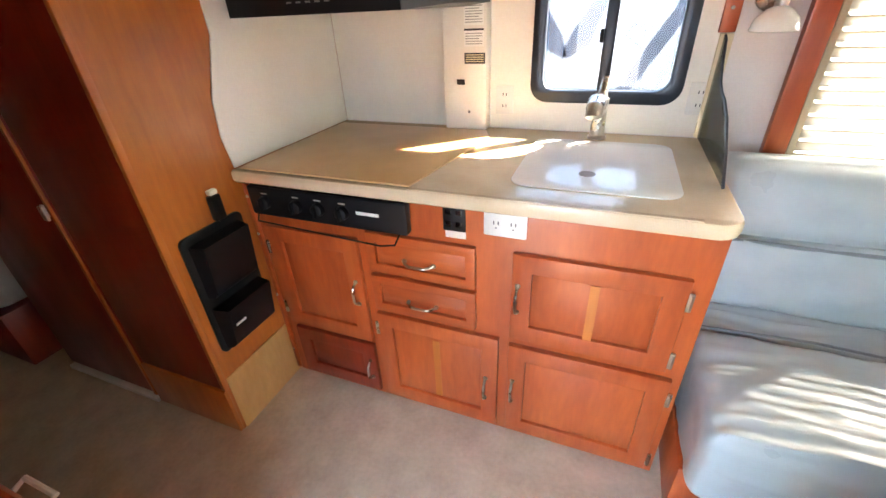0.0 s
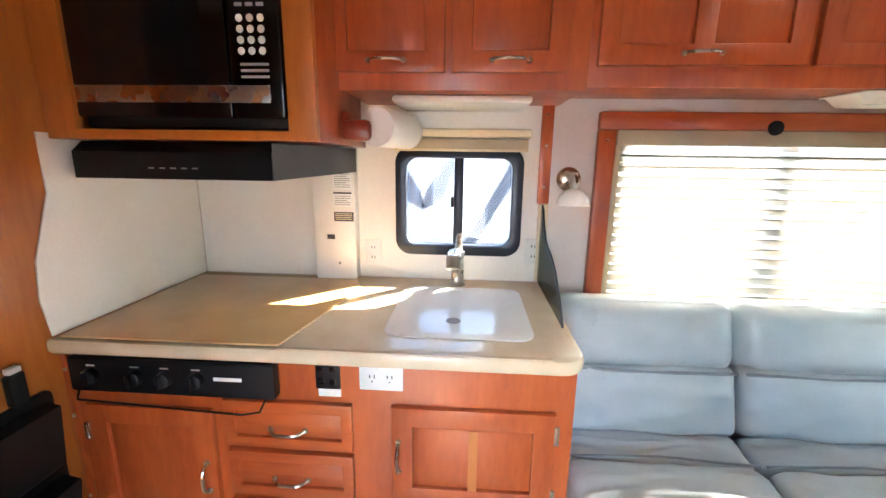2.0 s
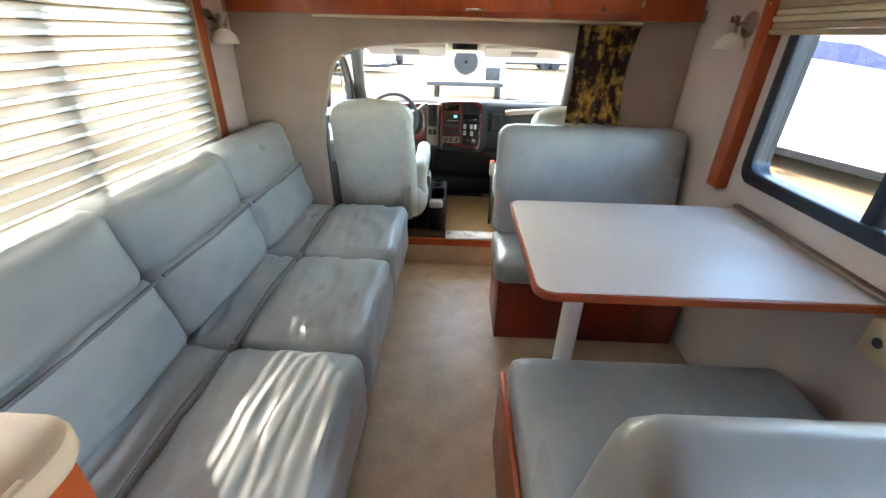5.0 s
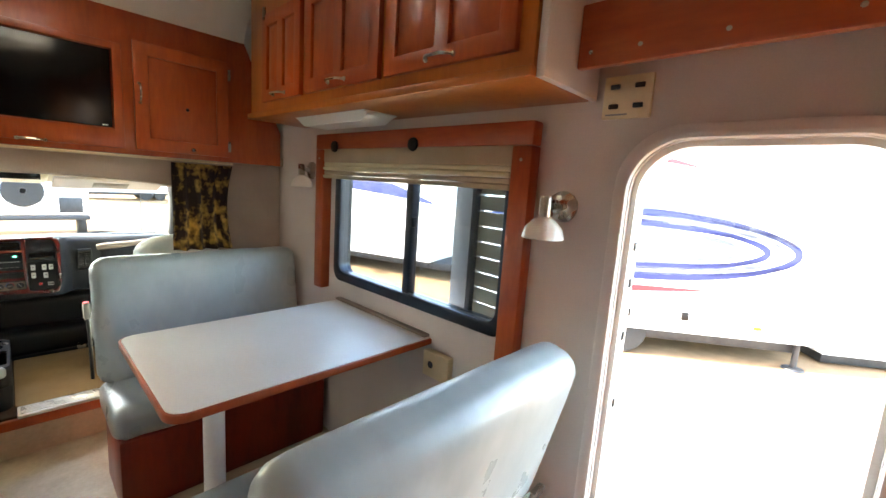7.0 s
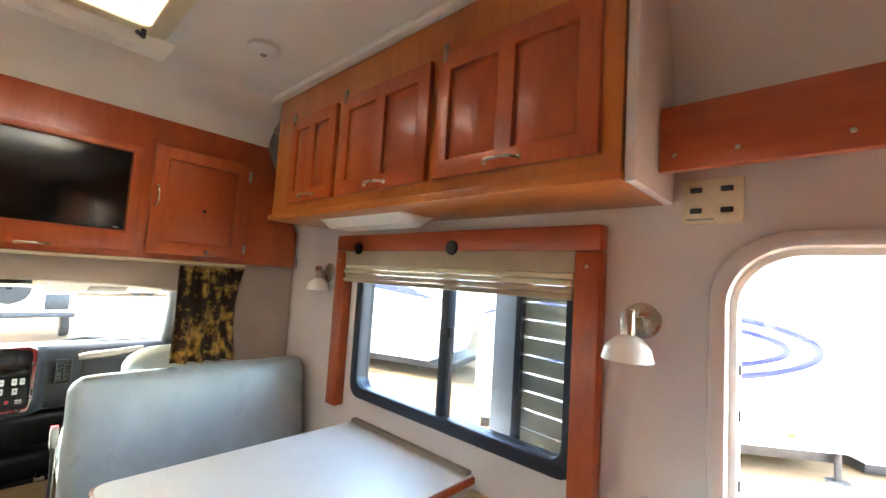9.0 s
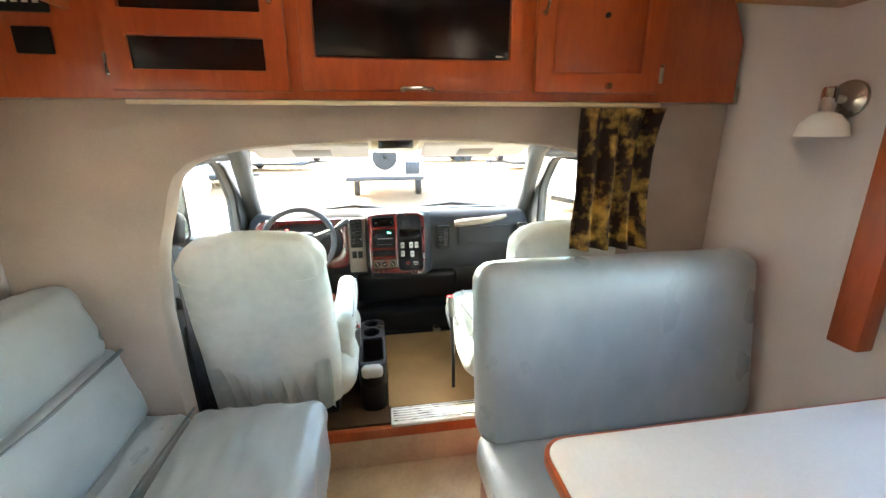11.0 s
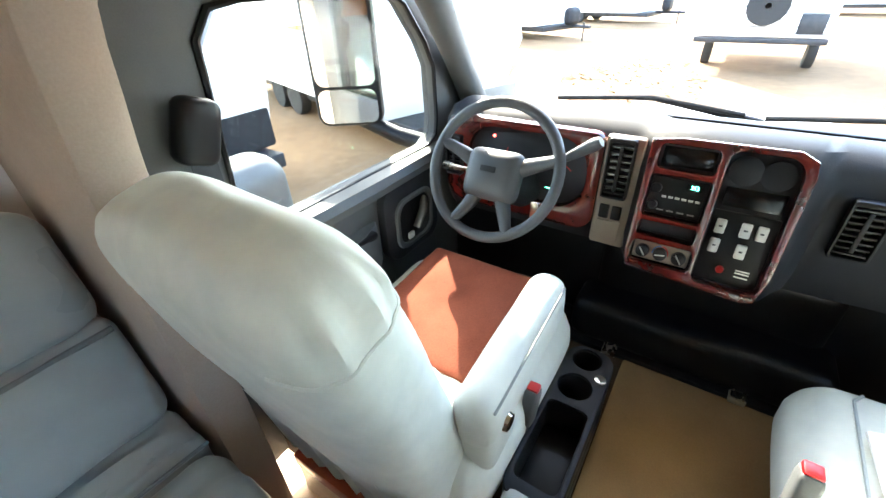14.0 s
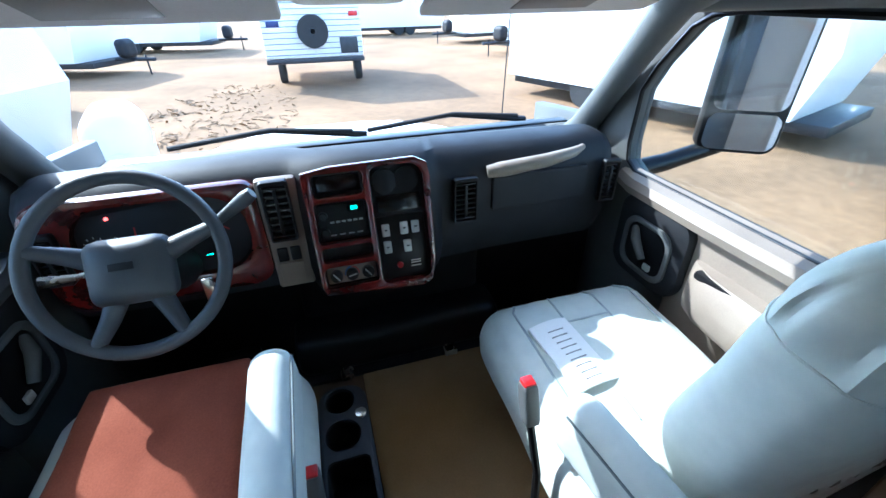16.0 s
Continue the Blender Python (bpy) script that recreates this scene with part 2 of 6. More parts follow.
def rrect(u0, u1, v0, v1, r=0.0, n=6):
    """Rounded rectangle loop; r a number or four (bottom-left, bottom-right, top-right, top-left)."""
    rs = (r,) * 4 if not isinstance(r, tuple) else r
    out = []
    for (cu, cv, a), q in zip(((u0, v0, 180), (u1, v0, 270), (u1, v1, 0), (u0, v1, 90)), rs):
        su, sv = (1 if cu == u0 else -1), (1 if cv == v0 else -1)
        if q <= 0:
            out.append((cu, cv))
            continue
        for i in range(n + 1):
            b = radians(a + 90 * i / n)
            out.append((cu + su * q + q * math.cos(b), cv + sv * q + q * math.sin(b)))
    return out


def plate(loops, t, m, bev=0.0, off=0.0):
    """A flat plate from an outline and holes, t thick from off outwards, in the frame m."""
    cu = bpy.data.curves.new("tmp", "CURVE")
    cu.dimensions, cu.fill_mode = "2D", "BOTH"
    cu.extrude = max(t / 2 - bev, 0.0002)
    cu.bevel_depth, cu.bevel_resolution, cu.offset = bev, 1, -bev
    for loop in loops:
        s = cu.splines.new("POLY")
        s.points.add(len(loop) - 1)
        for p, (u, v) in zip(s.points, loop):
            p.co = (u, v, 0, 1)
        s.use_cyclic_u = True
    tmp = bpy.data.objects.new("tmp", cu)
    me = bpy.data.meshes.new_from_object(tmp)
    bpy.data.objects.remove(tmp)
    bpy.data.curves.remove(cu)
    me.transform(m @ Matrix.Translation((0, 0, off + t / 2)))
    bm = bmesh.new()
    bm.from_mesh(me)
    bpy.data.meshes.remove(me)
    bmesh.ops.remove_doubles(bm, verts=bm.verts, dist=1e-5)
    return bm


def tube(pts, r, n=10, bm=None, closed=False, caps=True):
    """A round bar along points; r a number or one for each point."""
    bm = bm or bmesh.new()
    pts = [Vector(p) for p in pts]
    k = len(pts)
    rs = r if isinstance(r, (list, tuple)) else [r] * k
    rings = []
    up = None
    for i, p in enumerate(pts):
        a = pts[(i - 1) % k] if closed or i > 0 else p
        b = pts[(i + 1) % k] if closed or i < k - 1 else p
        d = (b - a).normalized()
        if up is None:
            up = Vector((0, 0, 1)) if abs(d.z) < 0.9 else Vector((1, 0, 0))
        s = d.cross(up).normalized()
        up = s.cross(d).normalized()
        rings.append([bm.verts.new(p + rs[i] * (math.cos(6.28319 * j / n) * s + math.sin(6.28319 * j / n) * up)) for j in range(n)])
    for i in range(k if closed else k - 1):
        a, b = rings[i], rings[(i + 1) % k]
        for j in range(n):
            bm.faces.new((a[j], a[(j + 1) % n], b[(j + 1) % n], b[j]))
    if caps and not closed:
        bm.faces.new(rings[0][::-1])
        bm.faces.new(rings[-1])
    return bm


def lathe(profile, at, axis=(0, 0, 1), n=24, bm=None):
    """A turned shape: (radius, height) pairs about an axis from a point."""
    bm = bm or bmesh.new()
    m = Matrix.Translation(at) @ Vector(axis).to_track_quat("Z", "Y").to_matrix().to_4x4()
    rings = [[bm.verts.new(m @ Vector((max(r, 1e-4) * math.cos(6.28319 * j / n), max(r, 1e-4) * math.sin(6.28319 * j / n), h))) for j in range(n)] for r, h in profile]
    for a, b in zip(rings, rings[1:]):
        for j in range(n):
            bm.faces.new((a[j], a[(j + 1) % n], b[(j + 1) % n], b[j]))
    bm.faces.new(rings[0][::-1])
    bm.faces.new(rings[-1])
    return bm


def loft(sections, caps=True, closed=True):
    """Skins loops of equal length."""
    bm = bmesh.new()
    rings = [[bm.verts.new(p) for p in s] for s in sections]
    n = len(rings[0])
    for a, b in zip(rings, rings[1:]):
        for j in range(n if closed else n - 1):
            bm.faces.new((a[j], a[(j + 1) % n], b[(j + 1) % n], b[j]))
    if caps and closed:
        bm.faces.new(rings[0][::-1])
        bm.faces.new(rings[-1])
    return bm


def cushion(size, m, r=0.05, n=14, puff=0.0, crease=0.0, seed=0.0, bulge=(0, 0, 1)):
    """A soft padded block: rounded, swollen along bulge and a little creased."""
    bm = bmesh.new()
    bmesh.ops.create_cube(bm, size=2)
    bmesh.ops.subdivide_edges(bm, edges=bm.edges[:], cuts=n, use_grid_fill=True)
    h = Vector(size) / 2
    r = min(r, 0.98 * min(h))
    bu = Vector(bulge)
    for v in bm.verts:
        c = Vector([max(-1, min(1, q)) for q in v.co])
        w = Vector([math.sin(q * math.pi / 2) * 0.35 + q * 0.65 for q in c])
        p = Vector((w.x * h.x, w.y * h.y, w.z * h.z))
        core = Vector([max(-(h[i] - r), min(h[i] - r, p[i])) for i in range(3)])
        d = p - core
        if d.length > 1e-6:
            p = core + d.normalized() * r
        for i in range(3):
            if bu[i]:
                o = [j for j in range(3) if j != i]
                f = (1 - c[o[0]] ** 2) * (1 - c[o[1]] ** 2)
                p[i] += bu[i] * puff * f * c[i]
        if crease:
            q = Vector((p.x * 5, p.y * 22, p.z * 9)) + Vector((seed, seed * 2, 0))
            edge = min(1, 1.6 * (1 - min(1, max(abs(c.x), 0) ** 4)) + 0.4)
            s = abs(noise.noise(q)) * 1.6 + 0.5 * noise.noise(q * 0.4)
            p += d.normalized() * -crease * s * edge if d.length > 1e-6 else Vector((0, 0, -crease * s))
        v.co = m @ p
    return bm


def text(body, size, m, name, parent, material=None):
    cu = bpy.data.curves.new(name, "FONT")
    cu.body, cu.size, cu.extrude = body, size, 0.0004
    cu.align_x, cu.align_y = "CENTER", "CENTER"
    tmp = bpy.data.objects.new("tmp", cu)
    me = bpy.data.meshes.new_from_object(tmp)
    bpy.data.objects.remove(tmp)
    bpy.data.curves.remove(cu)
    me.transform(m)
    return part(name, me, material or INK, parent)


def bar_handle(parent, m, u0, v0, u1, v1, off):
    """A bowed nickel pull between two points of a door's face."""
    a, b = Vector((u0, v0, off)), Vector((u1, v1, off))
    pts = []
    for i in range(11):
        s = i / 10
        p = a.lerp(b, s)
        p.z += 0.026 * min(1, 4.2 * s, 4.2 * (1 - s)) ** 0.6
        pts.append(m @ p)
    bm = tube(pts, 0.0042, 8)
    for q in (a, b):
        bmesh.ops.create_cone(bm, cap_ends=True, segments=10, radius1=0.008, radius2=0.006, depth=0.006, matrix=m @ Matrix.Translation(q + Vector((0, 0, 0.003))))
    part("handle", bm, CHROME, parent, "brushed nickel bow handle")


def hinge(parent, m, u, v, off):
    bm = box(u - 0.006, u + 0.006, v - 0.026, v + 0.026, off - 0.004, off + 0.004, 0.002, m)
    tube([m @ Vector((u, v - 0.022, off + 0.004)), m @ Vector((u, v + 0.022, off + 0.004))], 0.004, 8, bm)
    part("hinge", bm, CHROME, parent, "nickel hinge")


def panel_door(parent, m, u0, u1, v0, v1, off, panels=1, handle=None, hinges=(), wood=None, name="door", rail=0.055, plain=False):
    """A framed door with raised panels, on the frame m at off; handle (u0, v0, u1, v1)."""
    wood = wood or CHERRY
    holes = []
    w = (u1 - u0 - rail * (panels + 1)) / panels
    for i in range(panels):
        a = u0 + rail + i * (w + rail)
        holes.append(rrect(a, a + w, v0 + rail, v1 - rail))
    d = part(name, plate([rrect(u0, u1, v0, v1)] + ([] if plain else holes), 0.02, m, 0.004, off), wood, parent)
    if not plain:
        for hl in holes:
            a, b = hl[0], hl[2]
            bm = box(a[0] - 0.004, b[0] + 0.004, a[1] - 0.004, b[1] + 0.004, off + 0.001, off + 0.008, 0.001, m)
            part("recess", bm, wood, d)
            bev = bmesh.new()
            g = 0.008
            lo = [(a[0] + g, a[1] + g), (b[0] - g, a[1] + g), (b[0] - g, b[1] - g), (a[0] + g, b[1] - g)]
            k = min(0.03, 0.3 * (b[0] - a[0]), 0.3 * (b[1] - a[1]))
            hi = [(a[0] + g + k, a[1] + g + k), (b[0] - g - k, a[1] + g + k), (b[0] - g - k, b[1] - g - k), (a[0] + g + k, b[1] - g - k)]
            v1s = [bev.verts.new(m @ Vector((*p, off + 0.009))) for p in lo]
            v2s = [bev.verts.new(m @ Vector((*p, off + 0.018))) for p in hi]
            for j in range(4):
                bev.faces.new((v1s[j], v1s[(j + 1) % 4], v2s[(j + 1) % 4], v2s[j]))
            bev.faces.new(v2s)
            bev.faces.new(v1s[::-1])
            part("raised_panel", bev, wood, d)
    if handle:
        bar_handle(d, m, *handle, off + 0.02)
    for u, v in hinges:
        hinge(d, m, u, v, off + 0.02)
    return d


def screw(parent, m, u, v, off, r=0.005):
    part("screw", lathe([(r, 0), (r, 0.001), (r * 0.5, 0.0025)], m @ Vector((u, v, off)), m.to_3x3() @ Vector((0, 0, 1)), 10), CHROME, parent)


# ---- shell ----
YL, YR, ZC, XB = 0.975, -1.205, 2.15, 3.193  # walls, ceiling, front of the bunk
DOOR = (0.727, 1.252, -0.25, 1.47)

floor = bmesh.new()
box(-2.6, 0.66, YR, YL, -0.06, 0, 0, bm=floor)
box(0.66, 1.28, -0.86, YL, -0.06, 0, 0, bm=floor)
box(1.28, 3.44, YR, YL, -0.06, 0, 0, bm=floor)
solid("floor", floor, VINYL, "tan mottled sheet vinyl floor, lightly scuffed", "floor", kind="structure")
well = bmesh.new()
box(0.66, 1.28, YR - 0.05, -0.86, -0.28, -0.25, 0, bm=well)
box(0.66, 1.28, -0.86, -0.84, -0.28, -0.06, 0, bm=well)
solid("entry_step", well, VINYL, "sunken vinyl entry step inside the doorway", "step", kind="structure")

solid("wall_driver_side", plate([rrect(-2.6, 3.44, -0.1, 1.78), rrect(0.815, 1.275, 1.01, 1.40, 0.05), rrect(1.625, 2.885, 0.80, 1.47, 0.04)], 0.05, FY(YL, 1)),
      WALL, "pale grey textured wall covering beside the kitchen and sofa", "wall", kind="structure")
PWIN = (1.59, 2.60, 0.85, 1.50)
solid("wall_passenger_side", plate([rrect(-2.6, 3.44, -0.3, 1.78), rrect(PWIN[0], PWIN[1], PWIN[2], PWIN[3], 0.06), rrect(*DOOR, (0.01, 0.01, 0.13, 0.13), 10)], 0.05, FY(YR, -1)),
      WALL, "pale grey textured wall covering with the entry door opening", "wall", kind="structure")
for nm, y, s in (("wall_cove_driver_side", YL, -1), ("wall_cove_passenger_side", YR, 1)):
    prof = [(y + s * 0.30 * (1 - math.cos(radians(a))), 1.78 + 0.37 * math.sin(radians(a))) for a in range(0, 91, 9)]
    back = [(y - s * 0.05 + s * 0.30 * (1 - math.cos(radians(a))), 1.83 + 0.37 * math.sin(radians(a))) for a in range(90, -1, -9)]
    back[-1] = (y - s * 0.05, 1.78)
    solid(nm, loft([[(x, a, b) for a, b in prof + back] for x in (-2.6, 3.44)]), WALL, "curved grey upper wall running into the ceiling", "wall", kind="structure")
HATCH = (2.26, 2.74, -0.38, 0.10)
solid("ceiling", plate([rrect(-2.6, 3.44, -0.92, 0.69), rrect(*HATCH, 0.03)], 0.05, FZ(ZC)), CEIL, "off-white padded vinyl ceiling", "ceiling", kind="structure")
solid("wall_rear", box(-2.65, -2.6, YR - 0.05, YL + 0.05, -0.1, 2.3, 0), WALL, "plain grey rear wall", "wall", kind="structure")

# bunk front: wood face above, padded bulkhead with the cab opening below
cove = [(XB + 0.0, 1.97), (XB - 0.02, 2.02), (XB - 0.06, 2.07), (XB - 0.12, 2.10), (XB - 0.20, 2.115), (XB - 0.24, 2.15), (XB + 0.06, 2.15), (XB + 0.06, 1.97)]
solid("bunk_cove", loft([[(a, y, b) for a, b in cove] for y in (-0.99, 0.76)]), CEIL, "rounded off-white padded cove above the front cabinets", "cove", kind="structure")
arch = [(0.574, -0.02), (0.577, 0.32), (0.583, 0.48), (0.589, 0.75), (0.578, 0.89), (0.558, 0.98), (0.532, 1.06), (0.515, 1.12), (0.494, 1.165), (0.455, 1.20), (0.40, 1.222), (0.31, 1.24), (0.213, 1.250), (0.08, 1.259), (-0.05, 1.263), (-0.15, 1.264)]
arch = arch + [(-0.30 - u, v) for u, v in arch[-2::-1]]
solid("bulkhead_wall", plate([[(YR, -0.02), *reversed(arch), (YL, -0.02), (YL, 1.40), (YR, 1.40)]], 0.09, FX(XB + 0.055, 1), 0.022, -0.035),
      HEAD, "beige fabric-lined bulkhead round the cab opening", "wall", kind="structure")
solid("bunk_floor", box(XB - 0.005, XB + 0.9, YR, YL, 1.37, 1.42, 0.006), HEAD, "beige lined underside of the bunk over the cab", "bunk", kind="structure")
solid("bunk_shell", plate([rrect(YR, YL, 1.42, 2.25)], 0.04, FX(XB + 0.5, 1)), WALL, "plain closed bunk behind the front cabinets", "wall", kind="structure")

# ---- kitchen ----
K = FY(0.34, -1)
wd = thing("wardrobe", "tall amber wood-veneer wardrobe beside the kitchen counter", "wardrobe", (-0.2, 0.4, 0))
part("side_panel", plate([[(0.02, 0.0), (YL, 0.0), (YL, 1.78), (0.68, 2.145), (0.02, 2.145)]], 0.02, FX(-0.02, 1)), OAK, wd)
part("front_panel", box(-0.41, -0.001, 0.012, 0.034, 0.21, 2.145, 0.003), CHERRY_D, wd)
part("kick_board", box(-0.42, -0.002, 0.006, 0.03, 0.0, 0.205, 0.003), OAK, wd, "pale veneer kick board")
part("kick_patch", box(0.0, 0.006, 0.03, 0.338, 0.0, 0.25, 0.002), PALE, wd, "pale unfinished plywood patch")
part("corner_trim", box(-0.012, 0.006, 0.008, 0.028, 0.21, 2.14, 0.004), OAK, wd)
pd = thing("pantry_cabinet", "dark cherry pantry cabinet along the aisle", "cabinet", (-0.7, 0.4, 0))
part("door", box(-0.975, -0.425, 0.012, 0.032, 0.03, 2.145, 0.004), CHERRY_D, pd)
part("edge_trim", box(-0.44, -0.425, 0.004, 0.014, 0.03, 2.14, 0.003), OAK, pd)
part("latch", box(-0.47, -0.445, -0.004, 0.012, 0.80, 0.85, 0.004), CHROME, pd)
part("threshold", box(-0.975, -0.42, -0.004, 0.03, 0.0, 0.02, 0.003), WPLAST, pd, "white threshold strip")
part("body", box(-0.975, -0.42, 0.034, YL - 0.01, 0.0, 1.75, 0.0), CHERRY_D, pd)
bd = thing("bed", "bed with a pale blue cover at the rear", "bed", (-1.8, 0.5, 0))
part("base", box(-2.55, -1.15, -0.05, YL - 0.02, 0.0, 0.28, 0.01), CHERRY_D, bd)
part("bedspread", cushion((1.40, 1.0, 0.24), Matrix.Translation((-1.85, 0.44, 0.40)), 0.06, 10, 0.03), SEATC, bd, "pale blue bedspread")

hd = thing("wall_organizer", "black plastic two-pocket organizer screwed to the wardrobe", "organizer", (0.01, 0.17, 0.55))
WF = FX(0.0, 1)
part("backplate", plate([rrect(0.055, 0.285, 0.345, 0.77, 0.02)], 0.012, WF, 0.003), BLACK, hd)
part("pocket", loft([[(0.012 + d, 0.075 + i, z) for d, i, z in ((0, 0, zz), (0.0, 0.19, zz), (w, 0.18, zz), (w, 0.01, zz))] for zz, w in ((0.56, 0.02), (0.58, 0.035), (0.73, 0.05), (0.74, 0.05))]), BLACK, hd)
part("pocket", loft([[(0.012 + d, 0.07 + i, z) for d, i, z in ((0, 0, zz), (0.0, 0.20, zz), (w, 0.19, zz), (w, 0.01, zz))] for zz, w in ((0.36, 0.02), (0.38, 0.04), (0.51, 0.06), (0.52, 0.06))]), BLACK, hd)
part("badge", box(0.09, 0.13, 0.455, 0.462, 0.068, 0.0725, 0.001, FX(0.0, 1)), WPLAST, hd)
cm = thing("comb_holder", "small black holder with a white top on the wardrobe", "holder", (0.01, 0.2, 0.83))
part("body", box(0.004, 0.028, 0.185, 0.222, 0.775, 0.855, 0.006), BLACK, cm)
part("cap", box(0.006, 0.026, 0.19, 0.218, 0.856, 0.872, 0.004), WPLAST, cm)

kc = thing("kitchen_cabinet", "cherry kitchen base cabinet with raised-panel doors and drawers", "cabinet", (0.69, 0.6, 0))
part("face_frame", plate([rrect(0.012, 1.37, 0.0, 0.855)], 0.02, FY(0.36, -1), 0.002), CHERRY, kc)
part("end_panel", box(1.35, 1.372, 0.362, YL - 0.003, 0.0, 0.855, 0.003), CHERRY, kc)
part("angle_bracket", box(0.004, 0.022, 0.326, 0.339, 0.02, 0.85, 0.003), CHERRY, kc)
for z in (0.12, 0.4, 0.66, 0.8):
    part("screw", lathe([(0.006, 0), (0.004, 0.003)], (0.013, 0.326, z), (0, -1, 0), 8), CHROME, kc)
panel_door(kc, K, 0.055, 0.41, 0.285, 0.70, 0, 1, (0.385, 0.45, 0.385, 0.54), ((0.052, 0.62), (0.052, 0.36)), name="oven_door")
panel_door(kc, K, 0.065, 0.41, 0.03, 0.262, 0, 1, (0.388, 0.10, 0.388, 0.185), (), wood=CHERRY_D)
for z0, z1 in ((0.598, 0.735), (0.445, 0.582)):
    d = panel_door(kc, K, 0.447, 0.795, z0, z1, 0, 1, (0.575, (z0 + z1) / 2 - 0.01, 0.67, (z0 + z1) / 2 - 0.01), wood=CHERRY_H, name="drawer", rail=0.03)
panel_door(kc, K, 0.445, 0.868, 0.03, 0.425, 0, 1, (0.83, 0.16, 0.83, 0.25), ((0.443, 0.36),))
panel_door(kc, K, 0.90, 1.322, 0.445, 0.738, 0, 1, (0.918, 0.55, 0.918, 0.64), ((1.326, 0.68), (1.326, 0.49)))
panel_door(kc, K, 0.90, 1.345, 0.03, 0.415, 0, 1, (0.918, 0.18, 0.918, 0.27), ((1.349, 0.35), (1.349, 0.08)))
# narrow paler strips down the middle of two doors
for u, v0, v1 in ((0.66, 0.10, 0.36), (1.115, 0.50, 0.68)):
    part("pale_strip", box(u - 0.012, u + 0.012, v0, v1, 0.0185, 0.0195, 0.0, K), OAK, kc, "narrow pale upright strip")

ct = thing("countertop", "beige solid-surface countertop with a rounded front corner", "countertop", (0.69, 0.65, 0.88))
part("slab", plate([rrect(0.002, 1.385, 0.30, YL - 0.002, (0.004, 0.06, 0.004, 0.004))], 0.042, FZ(0.856), 0.012), COUNTER, ct)
part("cover_board", plate([[(0.03, 0.315), (0.615, 0.315), (0.70, 0.80), (0.66, 0.90), (0.03, 0.90)]], 0.006, FZ(0.8982), 0.002), BOARD, ct, "tan stove cover board")
part("rim_strip", box(0.615, 1.30, 0.30, 0.312, 0.897, 0.9005, 0.001), COUNTER, ct)
sk = thing("sink", "white moulded sink with a smooth cover in the counter", "sink", (1.06, 0.6, 0.9))
part("basin_cover", plate([rrect(0.86, 1.275, 0.40, 0.845, 0.05)], 0.004, FZ(0.8982), 0.0015), SINKM, sk)
part("drain_hole", lathe([(0.022, 0), (0.022, 0.001), (0.016, 0.0015)], (1.05, 0.52, 0.9022), (0, 0, 1), 20), DASHT, sk)
fc = thing("faucet", "brushed nickel single-lever faucet on the counter", "faucet", (1.05, 0.90, 0.9))
part("base", lathe([(0.03, 0), (0.03, 0.008), (0.024, 0.014), (0.022, 0.1), (0.025, 0.13)], (1.05, 0.895, 0.898)), CHROME, fc)
part("spout", tube([(1.05, 0.895, 0.99), (1.045, 0.86, 1.02), (1.04, 0.81, 1.03), (1.038, 0.77, 1.02), (1.038, 0.755, 0.995)], [0.022, 0.026, 0.028, 0.027, 0.024], 14), CHROME, fc)
part("lever", tube([(1.05, 0.895, 1.02), (1.052, 0.91, 1.05), (1.054, 0.925, 1.09)], [0.018, 0.014, 0.01], 12), CHROME, fc)

st = thing("stove_front", "black stove control panel with knobs under the counter", "stove", (0.33, 0.32, 0.82))
S = FY(0.322, -1)
part("panel", plate([rrect(0.05, 0.605, 0.755, 0.852, 0.008)], 0.03, S, 0.004, -0.008), BLACK, st)
part("top_lip", box(0.06, 0.60, 0.845, 0.862, -0.01, 0.015, 0.004, S), GLOSSB, st)
for u in (0.115, 0.235, 0.315, 0.40):
    k = part("knob", lathe([(0.021, 0), (0.02, 0.016), (0.016, 0.019)], S @ Vector((u, 0.803, 0.022)), (0, -1, 0), 18), BLACK, st)
    part("grip", box(u - 0.004, u + 0.004, 0.785, 0.823, 0.036, 0.052, 0.003, S), BLACK, k)
    part("dial_mark", box(u - 0.012, u + 0.012, 0.829, 0.833, 0.022, 0.0226, 0, S), WPLAST, st)
part("logo_bar", box(0.445, 0.52, 0.803, 0.813, 0.022, 0.0226, 0.0, S), WPLAST, st)
part("trim_rod", tube([S @ Vector((0.06, 0.755, 0.01)), S @ Vector((0.07, 0.735, 0.03)), S @ Vector((0.3, 0.728, 0.035)), S @ Vector((0.52, 0.718, 0.035)), S @ Vector((0.565, 0.725, 0.03)), S @ Vector((0.575, 0.755, 0.01))], 0.003, 6), BLACK, st, "thin black rod")

ob_ = thing("black_outlet", "black plastic twin socket with a white strip on the cabinet", "outlet", (0.73, 0.33, 0.81))
part("cover_plate", box(0.70, 0.765, 0.775, 0.85, 0, 0.008, 0.003, K), BLACK, ob_)
for u in (0.717, 0.747):
    for v in (0.797, 0.832):
        part("socket", box(u - 0.009, u + 0.009, v - 0.008, v + 0.008, 0.006, 0.0095, 0.002, K), GLOSSB, ob_)
part("label_strip", box(0.705, 0.765, 0.752, 0.773, 0, 0.004, 0.001, K), WPLAST, ob_)
ow = thing("white_outlet", "white double wall socket on the kitchen cabinet", "outlet", (0.87, 0.33, 0.8))
part("cover_plate", box(0.816, 0.93, 0.778, 0.85, 0, 0.007, 0.003, K), WPLAST, ow)
